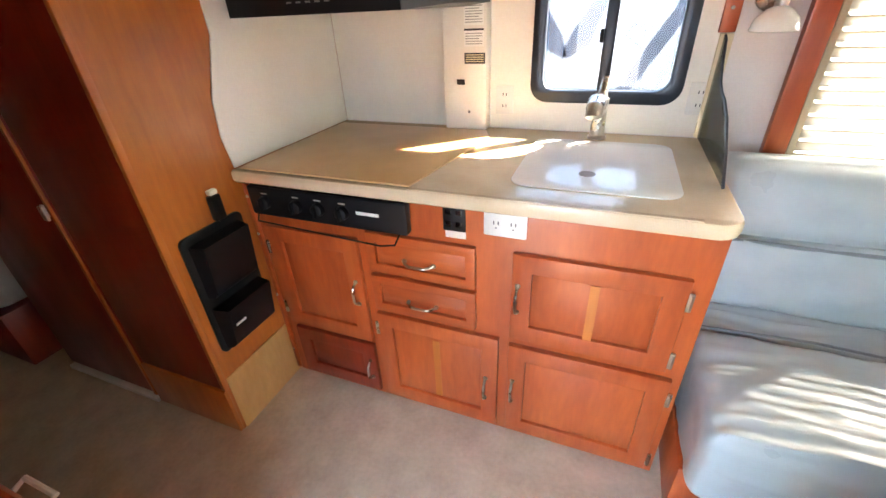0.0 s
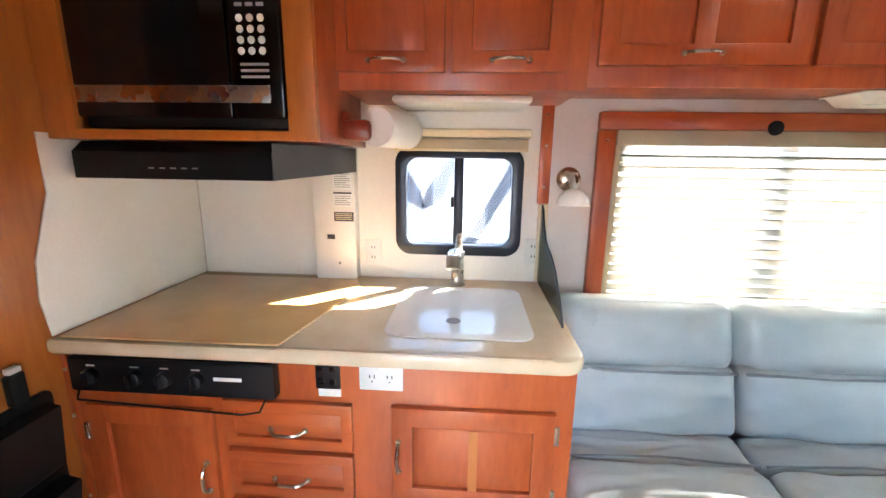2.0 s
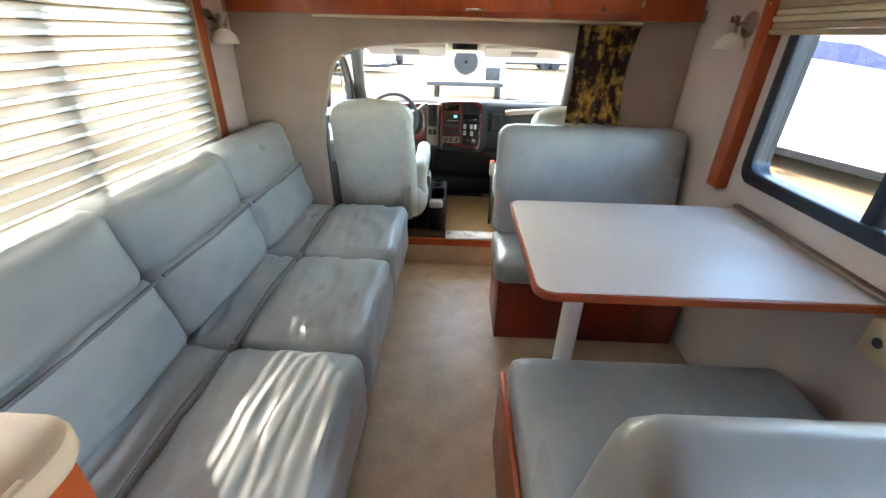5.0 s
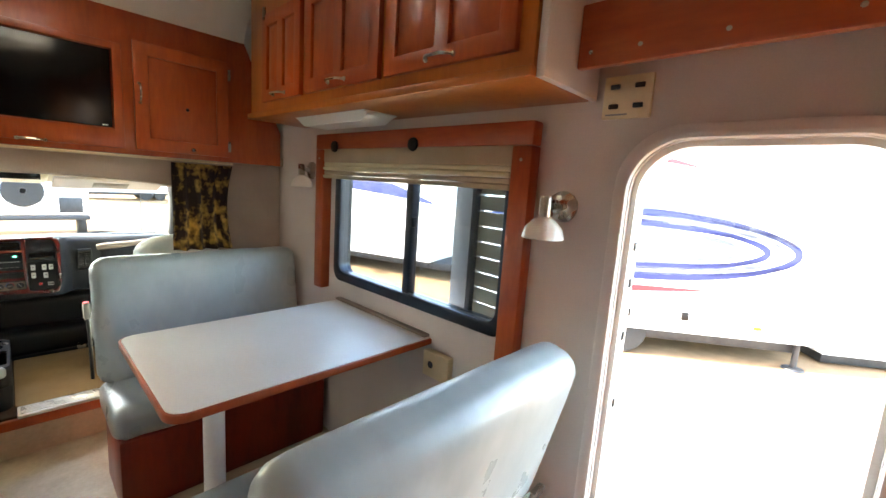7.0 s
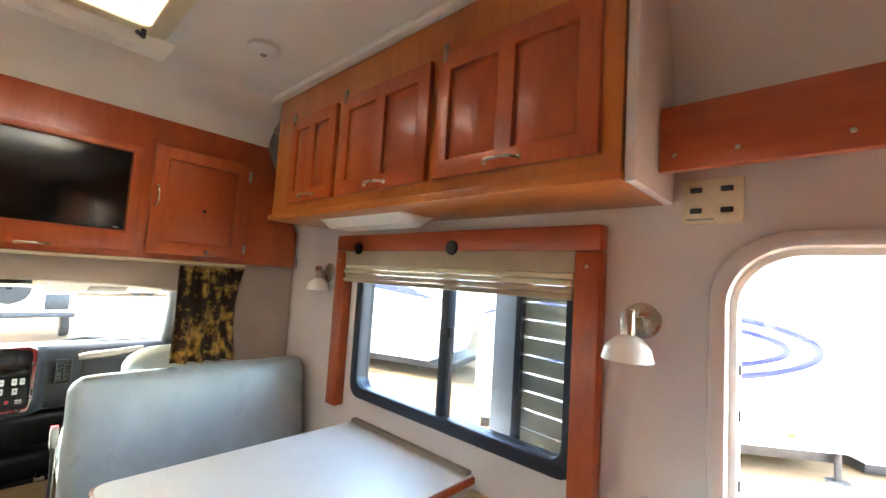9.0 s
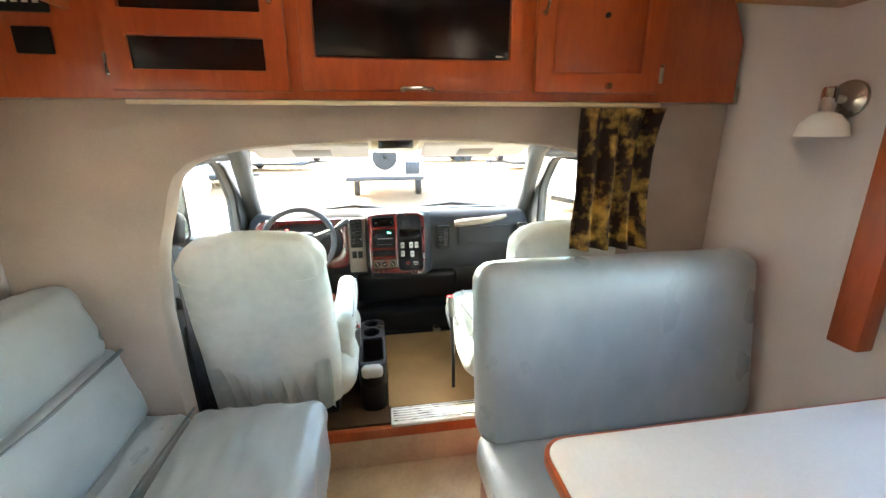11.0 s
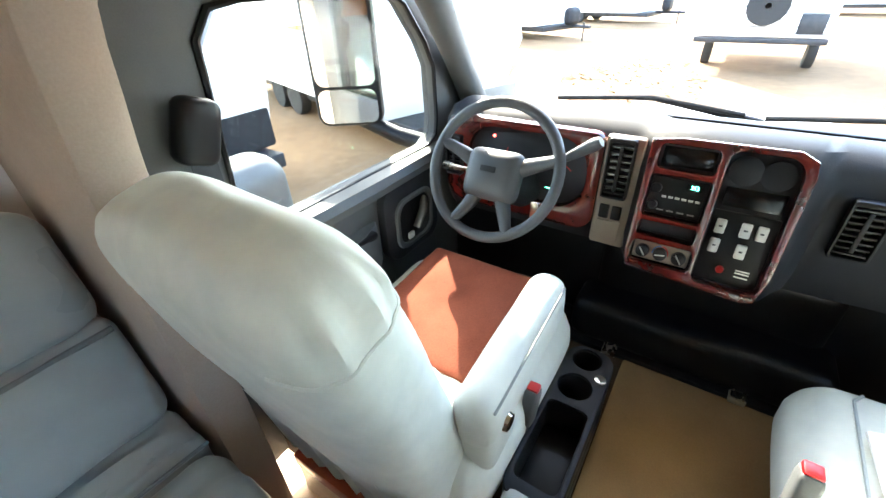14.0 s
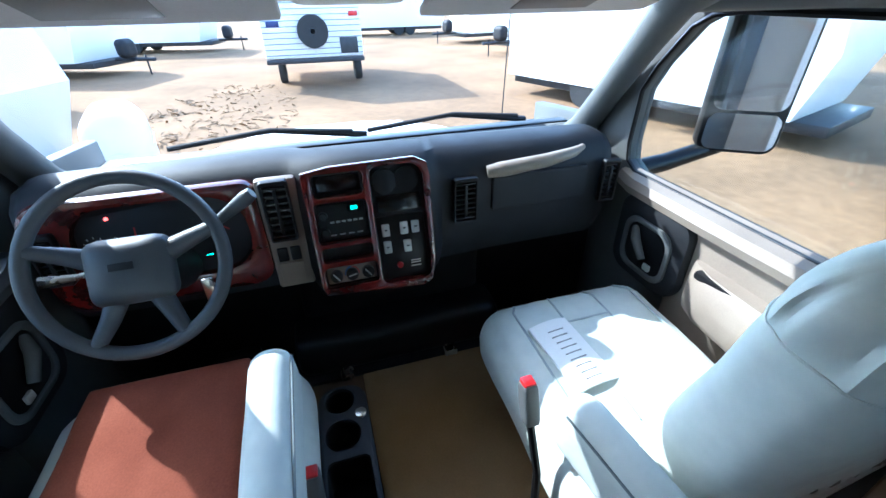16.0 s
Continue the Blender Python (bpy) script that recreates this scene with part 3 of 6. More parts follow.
for u in (0.85, 0.896):
    sct = part("socket", box(u - 0.016, u + 0.016, 0.797, 0.831, 0.006, 0.0085, 0.006, K), WPLAST, ow)
    for du in (-0.006, 0.006):
        part("slot", box(u + du - 0.0015, u + du + 0.0015, 0.813, 0.823, 0.0083, 0.0088, 0, K), INK, sct)
    part("slot", box(u - 0.002, u + 0.002, 0.802, 0.806, 0.0083, 0.0088, 0, K), INK, sct)

# backsplash
KB = FY(YL, -1)
edge = [(0.32, 0.898), (0.305, 1.0), (0.315, 1.1), (0.35, 1.2), (0.375, 1.27), (0.375, 1.42)]
solid("splash_panel", plate([edge + [(YL - 0.01, 1.42), (YL - 0.01, 0.898)]], 0.006, FX(0.0005, 1), 0.001), WHITE, "white laminate splash panel with a wavy front edge", "splash panel")
solid("splash_panel", plate([rrect(0.007, 1.385, 0.898, 1.58), rrect(0.815, 1.275, 1.01, 1.40, 0.05)], 0.006, KB), WHITE, "white laminate splash panel behind the counter", "splash panel")
lb = thing("warning_panel", "tall white box with printed notices on the splash panel", "notice panel", (0.58, 0.93, 0.9))
part("box", box(0.495, 0.655, 0.901, 1.50, 0.006, 0.066, 0.004, KB), WPLAST, lb)
for v0, v1 in ((1.345, 1.43), (1.25, 1.33), (1.185, 1.24)):
    s_ = part("notice", box(0.575, 0.645, v0, v1, 0.066, 0.067, 0, KB), PAPER, lb)
    part("header", box(0.575, 0.645, v1 - 0.006, v1, 0.0672, 0.0676, 0, KB), INK, s_)
    n_ = int((v1 - v0 - 0.012) / 0.008)
    for i in range(n_):
        part("text_line", box(0.58, 0.64 - 0.012 * (i % 3 == 2), v1 - 0.016 - 0.008 * i, v1 - 0.0135 - 0.008 * i, 0.0672, 0.0675, 0, KB), GREYP, s_)
s_ = part("notice", box(0.575, 0.65, 1.13, 1.165, 0.066, 0.067, 0, KB), INK, lb, "black and yellow warning notice")
for i in range(4):
    part("text_line", box(0.58, 0.645, 1.136 + 0.007 * i, 1.139 + 0.007 * i, 0.0672, 0.0675, 0, KB), CREAM, s_)
part("indicator", box(0.545, 0.575, 1.06, 1.078, 0.066, 0.069, 0.001, KB), INK, lb)
part("button", lathe([(0.005, 0), (0.004, 0.003)], KB @ Vector((0.59, 0.965, 0.066)), (0, -1, 0), 10), GREYP, lb)
for i, (u, v) in enumerate(((0.71, 1.0), (1.34, 1.02))):
    so = thing("wall_outlet", "small white wall socket on the splash panel", "outlet", (u, 0.97, v))
    part("cover_plate", box(u - 0.033, u + 0.033, v - 0.05, v + 0.05, 0.006, 0.010, 0.002, KB), WPLAST, so)
    for dv in (-0.02, 0.02):
        for du in (-0.006, 0.006):
            part("slot", box(u + du - 0.0015, u + du + 0.0015, v + dv - 0.005, v + dv + 0.005, 0.010, 0.0105, 0, KB), INK, so)


def slider_window(name, label, m, u0, u1, v0, v1, r, mull, fw=0.03, pane=GLASS):
    """A dark-framed sliding window with rounded corners; out is the room side."""
    w = thing(name, label, "window", m @ Vector(((u0 + u1) / 2, v0, 0)), kind="structure")
    part("window_frame", plate([rrect(u0 - 0.012, u1 + 0.012, v0 - 0.012, v1 + 0.012, r), rrect(u0 + fw, u1 - fw, v0 + fw, v1 - fw, r * 0.7)], 0.03, m, 0.005, -0.014), DARKAL, w)
    part("outer_frame", plate([rrect(u0 + 0.004, u1 - 0.004, v0 + 0.004, v1 - 0.004, r), rrect(u0 + fw * 0.8, u1 - fw * 0.8, v0 + fw * 0.8, v1 - fw * 0.8, r * 0.7)], 0.04, m, 0.0, -0.056), DARKAL, w)
    part("mullion", box(mull - 0.018, mull + 0.018, v0 + fw * 0.7, v1 - fw * 0.7, -0.04, 0.004, 0.004, m), DARKAL, w)
    part("latch", box(mull - 0.03, mull - 0.018, (v0 + v1) / 2 - 0.02, (v0 + v1) / 2 + 0.02, -0.02, 0.006, 0.003, m), BLACK, w)
    for a, b, o in ((u0 + fw * 0.7, mull, -0.03), (mull, u1 - fw * 0.7, -0.04)):
        g = part("pane", plate([rrect(a, b, v0 + fw * 0.7, v1 - fw * 0.7)], 0.004, m, 0, o), pane, w)
        g.visible_shadow = False
    return w


slider_window("window_1", "small dark-framed sliding window over the sink", FY(YL - 0.008, -1), 0.815, 1.275, 1.01, 1.40, 0.06, 1.045, pane=TINTG)
sh = thing("roller_shade", "cream pleated shade folded up over the sink window", "shade", (1.05, 0.94, 1.45))
part("head_rail", box(0.80, 1.305, 1.445, 1.475, 0.008, 0.05, 0.006, KB), CREAM, sh)
part("folded_cloth", box(0.805, 1.295, 1.40, 1.44, 0.010, 0.045, 0.004, KB), TANSH, sh)
part("bottom_rail", box(0.805, 1.295, 1.395, 1.405, 0.008, 0.048, 0.004, KB), CREAM, sh)
dv = thing("counter_divider", "smoked acrylic splash divider with a wavy edge at the counter end", "divider", (1.37, 0.75, 0.9))
dl = [(0.955, 0.902), (0.955, 1.20), (0.93, 1.19), (0.89, 1.13), (0.85, 1.09), (0.80, 1.07), (0.74, 1.06), (0.66, 1.03), (0.57, 0.97), (0.50, 0.902)]
g = part("pane", plate([dl], 0.006, FX(1.36, 1), 0.001), SMOKEG, dv)
part("edge", tube([(1.363, a, b) for a, b in dl[1:]], 0.004, 6), DARKAL, dv)
part("wall_strip", box(1.35, 1.385, YL - 0.02, YL - 0.003, 0.9, 1.205, 0.003), CREAM, dv)
tr = thing("wall_strip", "narrow cherry trim strip with screws beside the window", "trim", (1.36, 0.97, 1.4), kind="structure")
part("board", box(1.342, 1.385, 1.207, 1.585, 0.006, 0.022, 0.003, KB), CHERRY, tr)
for v in (1.27, 1.42, 1.53):
    screw(tr, KB, 1.363, v, 0.022)

# ---- microwave, hood, upper cabinets ----
mw = thing("microwave_cabinet", "cherry cabinet housing above the stove", "cabinet", (0.36, 0.7, 1.42))
MF = FY(0.43, -1)
part("face_frame", plate([rrect(0.003, 0.71, 1.405, 2.14), rrect(0.085, 0.64, 1.43, 1.83)], 0.025, MF, 0.002), OAK, mw)
part("side_panel", box(0.69, 0.71, 0.43, 0.83, 1.405, 2.14, 0.002), CHERRY, mw)
part("bottom", box(0.003, 0.69, 0.43, YL - 0.01, 1.405, 1.425, 0.002), CHERRY_D, mw)
mo = thing("microwave", "black built-in microwave with a steel strip in the cabinet", "microwave", (0.36, 0.5, 1.43))
part("body", box(0.09, 0.635, 0.435, 0.80, 1.435, 1.825, 0.004), BLACK, mo)
part("door", box(0.095, 0.50, 1.46, 1.82, -0.004, 0.024, 0.005, MF), GLOSSB, mo)
part("control_panel", box(0.503, 0.632, 1.46, 1.82, -0.004, 0.022, 0.005, MF), GLOSSB, mo)
part("steel_strip", box(0.10, 0.60, 1.495, 1.535, 0.0235, 0.0265, 0.001, MF), CHROME, mo, "brushed steel strip")
part("door_window", box(0.16, 0.44, 1.57, 1.76, 0.0235, 0.0245, 0.0, MF), SMOKE, mo)
for i in range(4):
    for j in range(3):
        part("button", lathe([(0.009, 0), (0.008, 0.002)], MF @ Vector((0.535 + 0.026 * j, 1.665 - 0.024 * i + 0.02, 0.022)), (0, -1, 0), 12), WPLAST, mo)
for i in range(5):
    for j in range(3):
        part("button", box(0.527 + 0.026 * j, 0.545 + 0.026 * j, 1.71 + 0.016 * i, 1.718 + 0.016 * i, 0.0215, 0.0228, 0, MF), GREYP, mo)
for i in range(3):
    part("button", box(0.53, 0.60, 1.552 + 0.014 * i, 1.558 + 0.014 * i, 0.0215, 0.0228, 0, MF), GREYP, mo)
part("display", box(0.522, 0.605, 1.795, 1.812, 0.0215, 0.0228, 0, MF), SMOKE, mo)
hdn = thing("range_hood", "black range hood with a steel-grey end below the microwave", "range hood", (0.3, 0.6, 1.3))
part("body", loft([[(x, 0.436, 1.305), (x, 0.436, 1.375), (x, 0.47, 1.403), (x, 0.93, 1.403), (x, 0.93, 1.305)] for x in (0.03, 0.575)]), BLACK, hdn)
part("end_cap", loft([[(0.576, 0.44, 1.305), (0.576, 0.44, 1.40), (0.576, 0.93, 1.403), (0.576, 0.93, 1.305)], [(0.66, 0.56, 1.315), (0.66, 0.56, 1.40), (0.66, 0.93, 1.40), (0.66, 0.93, 1.315)]]), DASHG, hdn, "grey steel end of the hood")
for i in range(5):
    part("switch", box(0.24 + 0.03 * i, 0.255 + 0.03 * i, 1.332, 1.336, 0, 0.002, 0, FY(0.436, -1)), GREYP, hdn)

uc = thing("upper_cabinet", "cherry upper cabinet with two raised-panel doors over the sink", "cabinet", (1.03, 0.8, 1.56))
UF = FY(0.62, -1)
part("face_frame", plate([rrect(0.675, 1.40, 1.555, 2.14)], 0.02, UF, 0.002), CHERRY, uc)
part("bottom", plate([[(0.70, 0.62), (1.40, 0.62), (1.40, YL), (1.30, YL), (1.22, 0.80), (0.92, 0.80), (0.82, YL), (0.70, YL)]], 0.018, FZ(1.56), 0.002), CHERRY, uc)
part("light_lens", box(0.84, 1.27, 0.70, 0.94, 1.535, 1.559, 0.01), LENS, uc, "white under-cabinet lamp lens")
for a, b in ((0.685, 1.01), (1.03, 1.345)):
    panel_door(uc, UF, a, b, 1.60, 2.10, 0.02, 1, ((a + b) / 2 - 0.05, 1.63, (a + b) / 2 + 0.05, 1.63))
pt = thing("paper_towel_holder", "white paper towel roll on a cherry wood holder under the cabinet", "paper towel", (0.8, 0.7, 1.45))
part("arm", box(0.712, 0.80, 0.58, 0.615, 1.415, 1.475, 0.015), CHERRY_D, pt)
part("arm", box(0.712, 0.735, 0.585, 0.80, 1.45, 1.50, 0.01), CHERRY_D, pt)
part("roll", lathe([(0.02, 0), (0.058, 0.001), (0.06, 0.006), (0.06, 0.24), (0.058, 0.246), (0.02, 0.247)], (0.80, 0.66, 1.46), (0.25, 1, 0), 28), TOWEL, pt, "white paper towel roll")

up = thing("sofa_overhead_cabinet", "long cherry overhead cabinet with raised-panel doors above the sofa", "cabinet", (2.3, 0.8, 1.57))
UZ = FY(0.66, -1)
part("face_frame", plate([rrect(1.402, XB - 0.005, 1.57, 2.14)], 0.02, UZ, 0.002), CHERRY, up)
part("bottom", box(1.402, XB - 0.005, 0.66, YL - 0.005, 1.585, 1.605, 0.003), CHERRY, up)
for a, b in ((1.43, 1.98), (2.0, 2.53), (2.55, 3.12)):
    panel_door(up, UZ, a, b, 1.625, 2.08, 0.02, 2, ((a + b) / 2 - 0.05, 1.655, (a + b) / 2 + 0.05, 1.655))


def strip_lamp(x0, x1, y0, y1, z):
    lm = thing("strip_lamp", "white fluorescent strip lamp under the overhead cabinet", "lamp", ((x0 + x1) / 2, (y0 + y1) / 2, z), group="under-cabinet lamps")
    part("lens", loft([[(x, y0, z), (x, y0 + 0.02, z - d), (x, y1 - 0.02, z - d), (x, y1, z)] for x, d in ((x0, 0.005), (x0 + 0.04, 0.035), (x1 - 0.04, 0.035), (x1, 0.005))]), LENS, lm)
    part("end_cap", box(x0 - 0.004, x0 + 0.01, y0, y1, z - 0.006, z, 0.002), WPLAST, lm)


strip_lamp(2.25, 2.80, 0.76, 0.92, 1.584)

# ---- sofa window and blind ----


def wood_surround(name, label, m, u0, u1, v0, v1, w, proud, bottom=None):
    s = thing(name, label, "window trim", m @ Vector(((u0 + u1) / 2, v0, 0)), kind="structure")
    part("top_board", box(u0, u1, v1 - w, v1, 0, proud, 0.006, m), CHERRY_H, s)
    part("side_board", box(u0, u0 + w, v0, v1 - w - 0.001, 0, proud, 0.006, m), CHERRY, s)
    part("side_board", box(u1 - w, u1, (bottom or v0), v1 - w - 0.001, 0, proud, 0.006, m), CHERRY, s)
    for u in (u0 + w / 2, u1 - w / 2):
        screw(s, m, u, v1 - w * 1.6, proud)
    for f in (0.42, 0.86):
        part("shade_knob", lathe([(0.026, 0), (0.024, 0.008), (0.01, 0.01)], m @ Vector((u0 + f * (u1 - u0), v1 - w * 0.85, proud)), m.to_3x3() @ Vector((0, 0, 1)), 16), BLACK, s)
    return s


wood_surround("window_trim_sofa", "cherry wood surround of the sofa window", KB, 1.545, 2.965, 0.82, 1.54, 0.062, 0.035)
slider_window("window_2", "dark-framed sliding window behind the sofa blind", FY(YL + 0.014, -1), 1.625, 2.885, 0.80, 1.47, 0.05, 2.25)
bl = thing("pleated_blind", "cream pleated blind drawn down over the sofa window", "blind", (2.25, 0.95, 0.8))
part("head_rail", box(1.61, 2.90, 1.425, 1.478, 0.006, 0.034, 0.004, KB), TANSH, bl)
for u in (1.607, 2.885):
    part("side_channel", box(u, u + 0.018, 0.80, 1.425, 0.004, 0.0345, 0.002, KB), TANSH, bl)
NP = 17
for i in range(NP):
    z0 = 0.79 + i * (1.425 - 0.79) / NP
    z1 = z0 + (1.425 - 0.79) / NP
    zm = (z0 + z1) / 2
    bm = bmesh.new()
    y_in, y_out = YL - 0.033, YL - 0.010
    v = [bm.verts.new((x, y, z)) for z, y in ((z0, y_out), (zm, y_in), (z1, y_out)) for x in (1.600, 2.910)]
    bm.faces.new((v[0], v[1], v[3], v[2]))
    bm.faces.new((v[2], v[3], v[5], v[4]))
    part("pleat", bm, PLEAT, bl)
    # added strip that draws the shade line between two lit pleats
    part("fold_dark_strip", box(1.608, 2.902, z0 - 0.005, z0 + 0.007, 0.005, 0.009, 0, KB), FOLD, bl)


def sconce(x, m, z, flip=1, arm=0.10):
    """A nickel wall lamp with an opal bell shade."""
    sc = thing("wall_sconce", "brushed nickel wall lamp with a white glass bell shade", "wall lamp", m @ Vector((x, z, 0)), group="wall sconces")
    n = m.to_3x3() @ Vector((0, 0, 1))
    c = m @ Vector((x, z, 0))
    part("backplate", lathe([(0.045, 0), (0.044, 0.008), (0.03, 0.016), (0.012, 0.02)], c, n, 24), CHROME, sc)
    e = c + n * arm
    part("arm", tube([c + n * 0.01, c + n * arm * 0.6, e, e + Vector((0, 0, -0.012))], 0.010, 10), CHROME, sc)
    part("socket", lathe([(0.016, 0), (0.016, 0.05), (0.013, 0.056)], e + Vector((0, 0, -0.028)), (0, 0, 1), 16), CHROME, sc)
    part("shade", lathe([(0.012, 0), (0.03, -0.008), (0.05, -0.03), (0.057, -0.058), (0.053, -0.06), (0.046, -0.032), (0.01, -0.012)], e + Vector((0, 0, -0.028)), (0, 0, 1), 24), OPAL, sc)
    return sc


sconce(1.455, KB, 1.30)
sconce(3.05, KB, 1.33, arm=0.06)

# ---- sofa ----
sf = thing("sofa", "three-seat grey-blue leather sofa with creased cushions on a cherry base", "sofa", (2.3, 0.6, 0))
part("base", box(1.40, 3.16, 0.23, 0.90, 0.0, 0.20, 0.006), CHERRY, sf)
part("base_rail", box(1.39, 3.17, 0.215, 0.23, 0.0, 0.035, 0.004), CHERRY, sf)
xs = [1.395, 2.02, 2.60, 3.20]
for i in range(3):
    a, b = xs[i], xs[i + 1]
    cx, w = (a + b) / 2, b - a - 0.004
    s_ = part("seat_cushion", cushion((w, 0.42, 0.27), Matrix.Translation((cx, 0.345, 0.325)), 0.055, 34, 0.016, 0.010, 3 + i), LEATHER, sf)
    part("welt", tube([(a + 0.01, 0.545, 0.45), (cx, 0.55, 0.462), (b - 0.01, 0.545, 0.45)], 0.004, 6), LEATHER_D, s_)
    part("seat_cushion", cushion((w, 0.18, 0.25), Matrix.Translation((cx, 0.64, 0.325)) @ Matrix.Rotation(radians(4), 4, "X"), 0.04, 26, 0.012, 0.012, 13 + i), LEATHER, sf)
    tilt = Matrix.Rotation(radians(-14), 4, "X")
    part("back_cushion", cushion((w, 0.17, 0.26), Matrix.Translation((cx, 0.765, 0.555)) @ tilt, 0.045, 26, 0.024, 0.013, 23 + i, (0, 1, 0)), LEATHER, sf)
    part("head_cushion", cushion((w, 0.18, 0.26), Matrix.Translation((cx, 0.83, 0.765)) @ tilt, 0.065, 20, 0.02, 0.005, 33 + i, (0, 1, 0)), LEATHER, sf)
for a, b in zip(xs, xs[1:]):
    part("welt", tube([(a + 0.015, 0.708, 0.672), ((a + b) / 2, 0.700, 0.670), (b - 0.015, 0.708, 0.672)], 0.006, 6), LEATHER_D, sf)
for x in (1.52, 1.95, 2.45, 2.95):
    part("base_block", box(x, x + 0.03, 0.212, 0.232, 0.035, 0.18, 0.003), CHERRY_D, sf)

# ---- dinette ----
dt = thing("dinette_table", "white laminate dinette table with a cherry edge on a steel leg", "table", (2.25, -0.8, 0))
part("tabletop", plate([rrect(1.925, 2.56, -1.20, -0.335, (0.0, 0.0, 0.045, 0.045))], 0.022, FZ(0.721), 0.003), WHITE, dt)
part("edge_band", plate([rrect(1.917, 2.568, -1.203, -0.327, (0.0, 0.0, 0.05, 0.05)), rrect(1.927, 2.558, -1.2, -0.337, (0.0, 0.0, 0.043, 0.043))], 0.024, FZ(0.716), 0.004), CHERRY, dt)
part("wall_rail", box(1.93, 2.56, YR + 0.002, YR + 0.03, 0.744, 0.756, 0.003), DASHT, dt)
part("leg", tube([(2.05, -0.47, 0.0), (2.05, -0.47, 0.72)], 0.028, 18), WPLAST, dt)


def bench(name, label, sgn, x_back, x_front, y0, y1, top, base_front):
    """A dinette bench; sgn +1 faces the rear (its back towards the cab)."""
    b = thing(name, label, "bench", ((x_back + x_front) / 2, (y0 + y1) / 2, 0), group="dinette benches")
    lo, hi = min(x_back, x_front), max(x_back, x_front)
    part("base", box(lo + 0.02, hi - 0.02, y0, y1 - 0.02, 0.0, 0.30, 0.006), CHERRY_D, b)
    cx = (x_back + x_front) / 2
    part("seat_cushion", cushion((hi - lo, y1 - y0, 0.13), Matrix.Translation((cx, (y0 + y1) / 2, 0.37)), 0.045, 14, 0.02, 0.004, top * 9), LEATHER, b)
    t = Matrix.Translation((x_back, (y0 + y1) / 2, 0.68)) @ Matrix.Rotation(radians(9 * sgn), 4, "Y")
    part("back_cushion", cushion((0.14, y1 - y0, (top - 0.43) * 1.02), t, 0.06, 16, 0.012, 0.002, top * 5, (1, 0, 0)), LEATHER, b)
    return b


bench("dinette_bench", "grey leather dinette bench facing the rear, behind the passenger seat", 1, 2.98, 2.62, YR + 0.03, -0.31, 0.95, 0)
rb = bench("dinette_bench", "grey leather dinette bench beside the entry door", -1.55, 1.40, 2.05, YR + 0.07, -0.30, 0.93, 0)
part("back_rail", box(1.352, 1.372, YR + 0.07, -0.31, 0.46, 0.485, 0.004), CHROME, rb, "bright metal rail")
part("back_panel", plate([rrect(YR + 0.09, -0.31, 0.0, 0.455, (0, 0, 0.08, 0.08))], 0.02, FX(1.38, -1), 0.004), CHERRY, rb)
part("seat_side", box(1.40, 2.06, -0.30, -0.285, 0.0, 0.34, 0.004), CHERRY, rb)
part("drawer_front", plate([rrect(-1.06, -0.42, 0.06, 0.36, 0.01)], 0.02, FX(1.359, -1), 0.005), CHERRY_H, rb)
part("bolster", tube([(1.335, -1.08, 0.42), (1.335, -0.55, 0.40)], 0.02, 12), SEATC, rb, "rolled pale tube")

# passenger side window
PB = FY(YR, 1)
wood_surround("window_trim_dinette", "cherry wood surround of the dinette window", PB, 1.52, 2.738, 0.62, 1.53, 0.07, 0.05, 0.78)
slider_window("window_3", "dark-framed sliding window over the dinette table", FY(YR, 1), PWIN[0], PWIN[1], PWIN[2], PWIN[3], 0.06, 2.09, 0.035, TINTL)
ps = thing("pleated_blind", "cream pleated blind folded up over the dinette window", "blind", (2.1, -1.17, 1.35))
part("head_rail", box(1.59, 2.69, 1.40, 1.462, 0.012, 0.045, 0.004, PB), TANSH, ps)
for i in range(4):
    part("pleat", box(1.595, 2.685, 1.325 + 0.019 * i, 1.343 + 0.019 * i, 0.014, 0.048 - 0.004 * (i % 2), 0.006, PB), PLEATC if i > 1 else TANSH, ps)
sconce(1.43, PB, 1.29)
sconce(2.86, PB, 1.36, arm=0.06)
bx = thing("outlet_box", "cream outlet box on the wall under the dinette table", "outlet", (1.85, -1.19, 0.66))
part("body", box(1.80, 1.93, 0.60, 0.70, 0, 0.03, 0.004, PB), CREAM, bx)
part("hole", lathe([(0.014, 0), (0.012, 0.002)], PB @ Vector((1.89, 0.65, 0.03)), (0, 1, 0), 14), INK, bx)

pu = thing("dinette_overhead_cabinet", "cherry overhead cabinet with three raised-panel doors above the dinette", "cabinet", (2.1, -1.0, 1.57))
PF = FY(-0.94, 1)
part("face_frame", plate([rrect(1.39, 2.92, 1.585, 2.14)], 0.02, PF, 0.002), OAK, pu)
part("bottom", box(1.385, 2.93, YR + 0.005, -0.905, 1.575, 1.60, 0.004), OAK, pu)
for a, b in ((1.43, 1.90), (1.93, 2.385), (2.42, 2.76)):
    panel_door(pu, PF, a, b, 1.635, 1.99, 0.02, 2, ((a + b) / 2 - 0.05, 1.655, (a + b) / 2 + 0.05, 1.655), ((b - 0.03, 1.992),), rail=0.05)
endp = [(-0.925, 1.575), (-0.925, 2.148)] + [(YR + 0.30 * (1 - math.cos(radians(a))), 1.775 + 0.37 * math.sin(radians(a))) for a in range(85, -1, -9)] + [(YR + 0.004, 1.575)]
solid("cabinet_end_panel", plate([endp], 0.025, FX(1.388, -1), 0.008), WALL, "grey upholstered end panel of the dinette overhead cabinet", "panel")
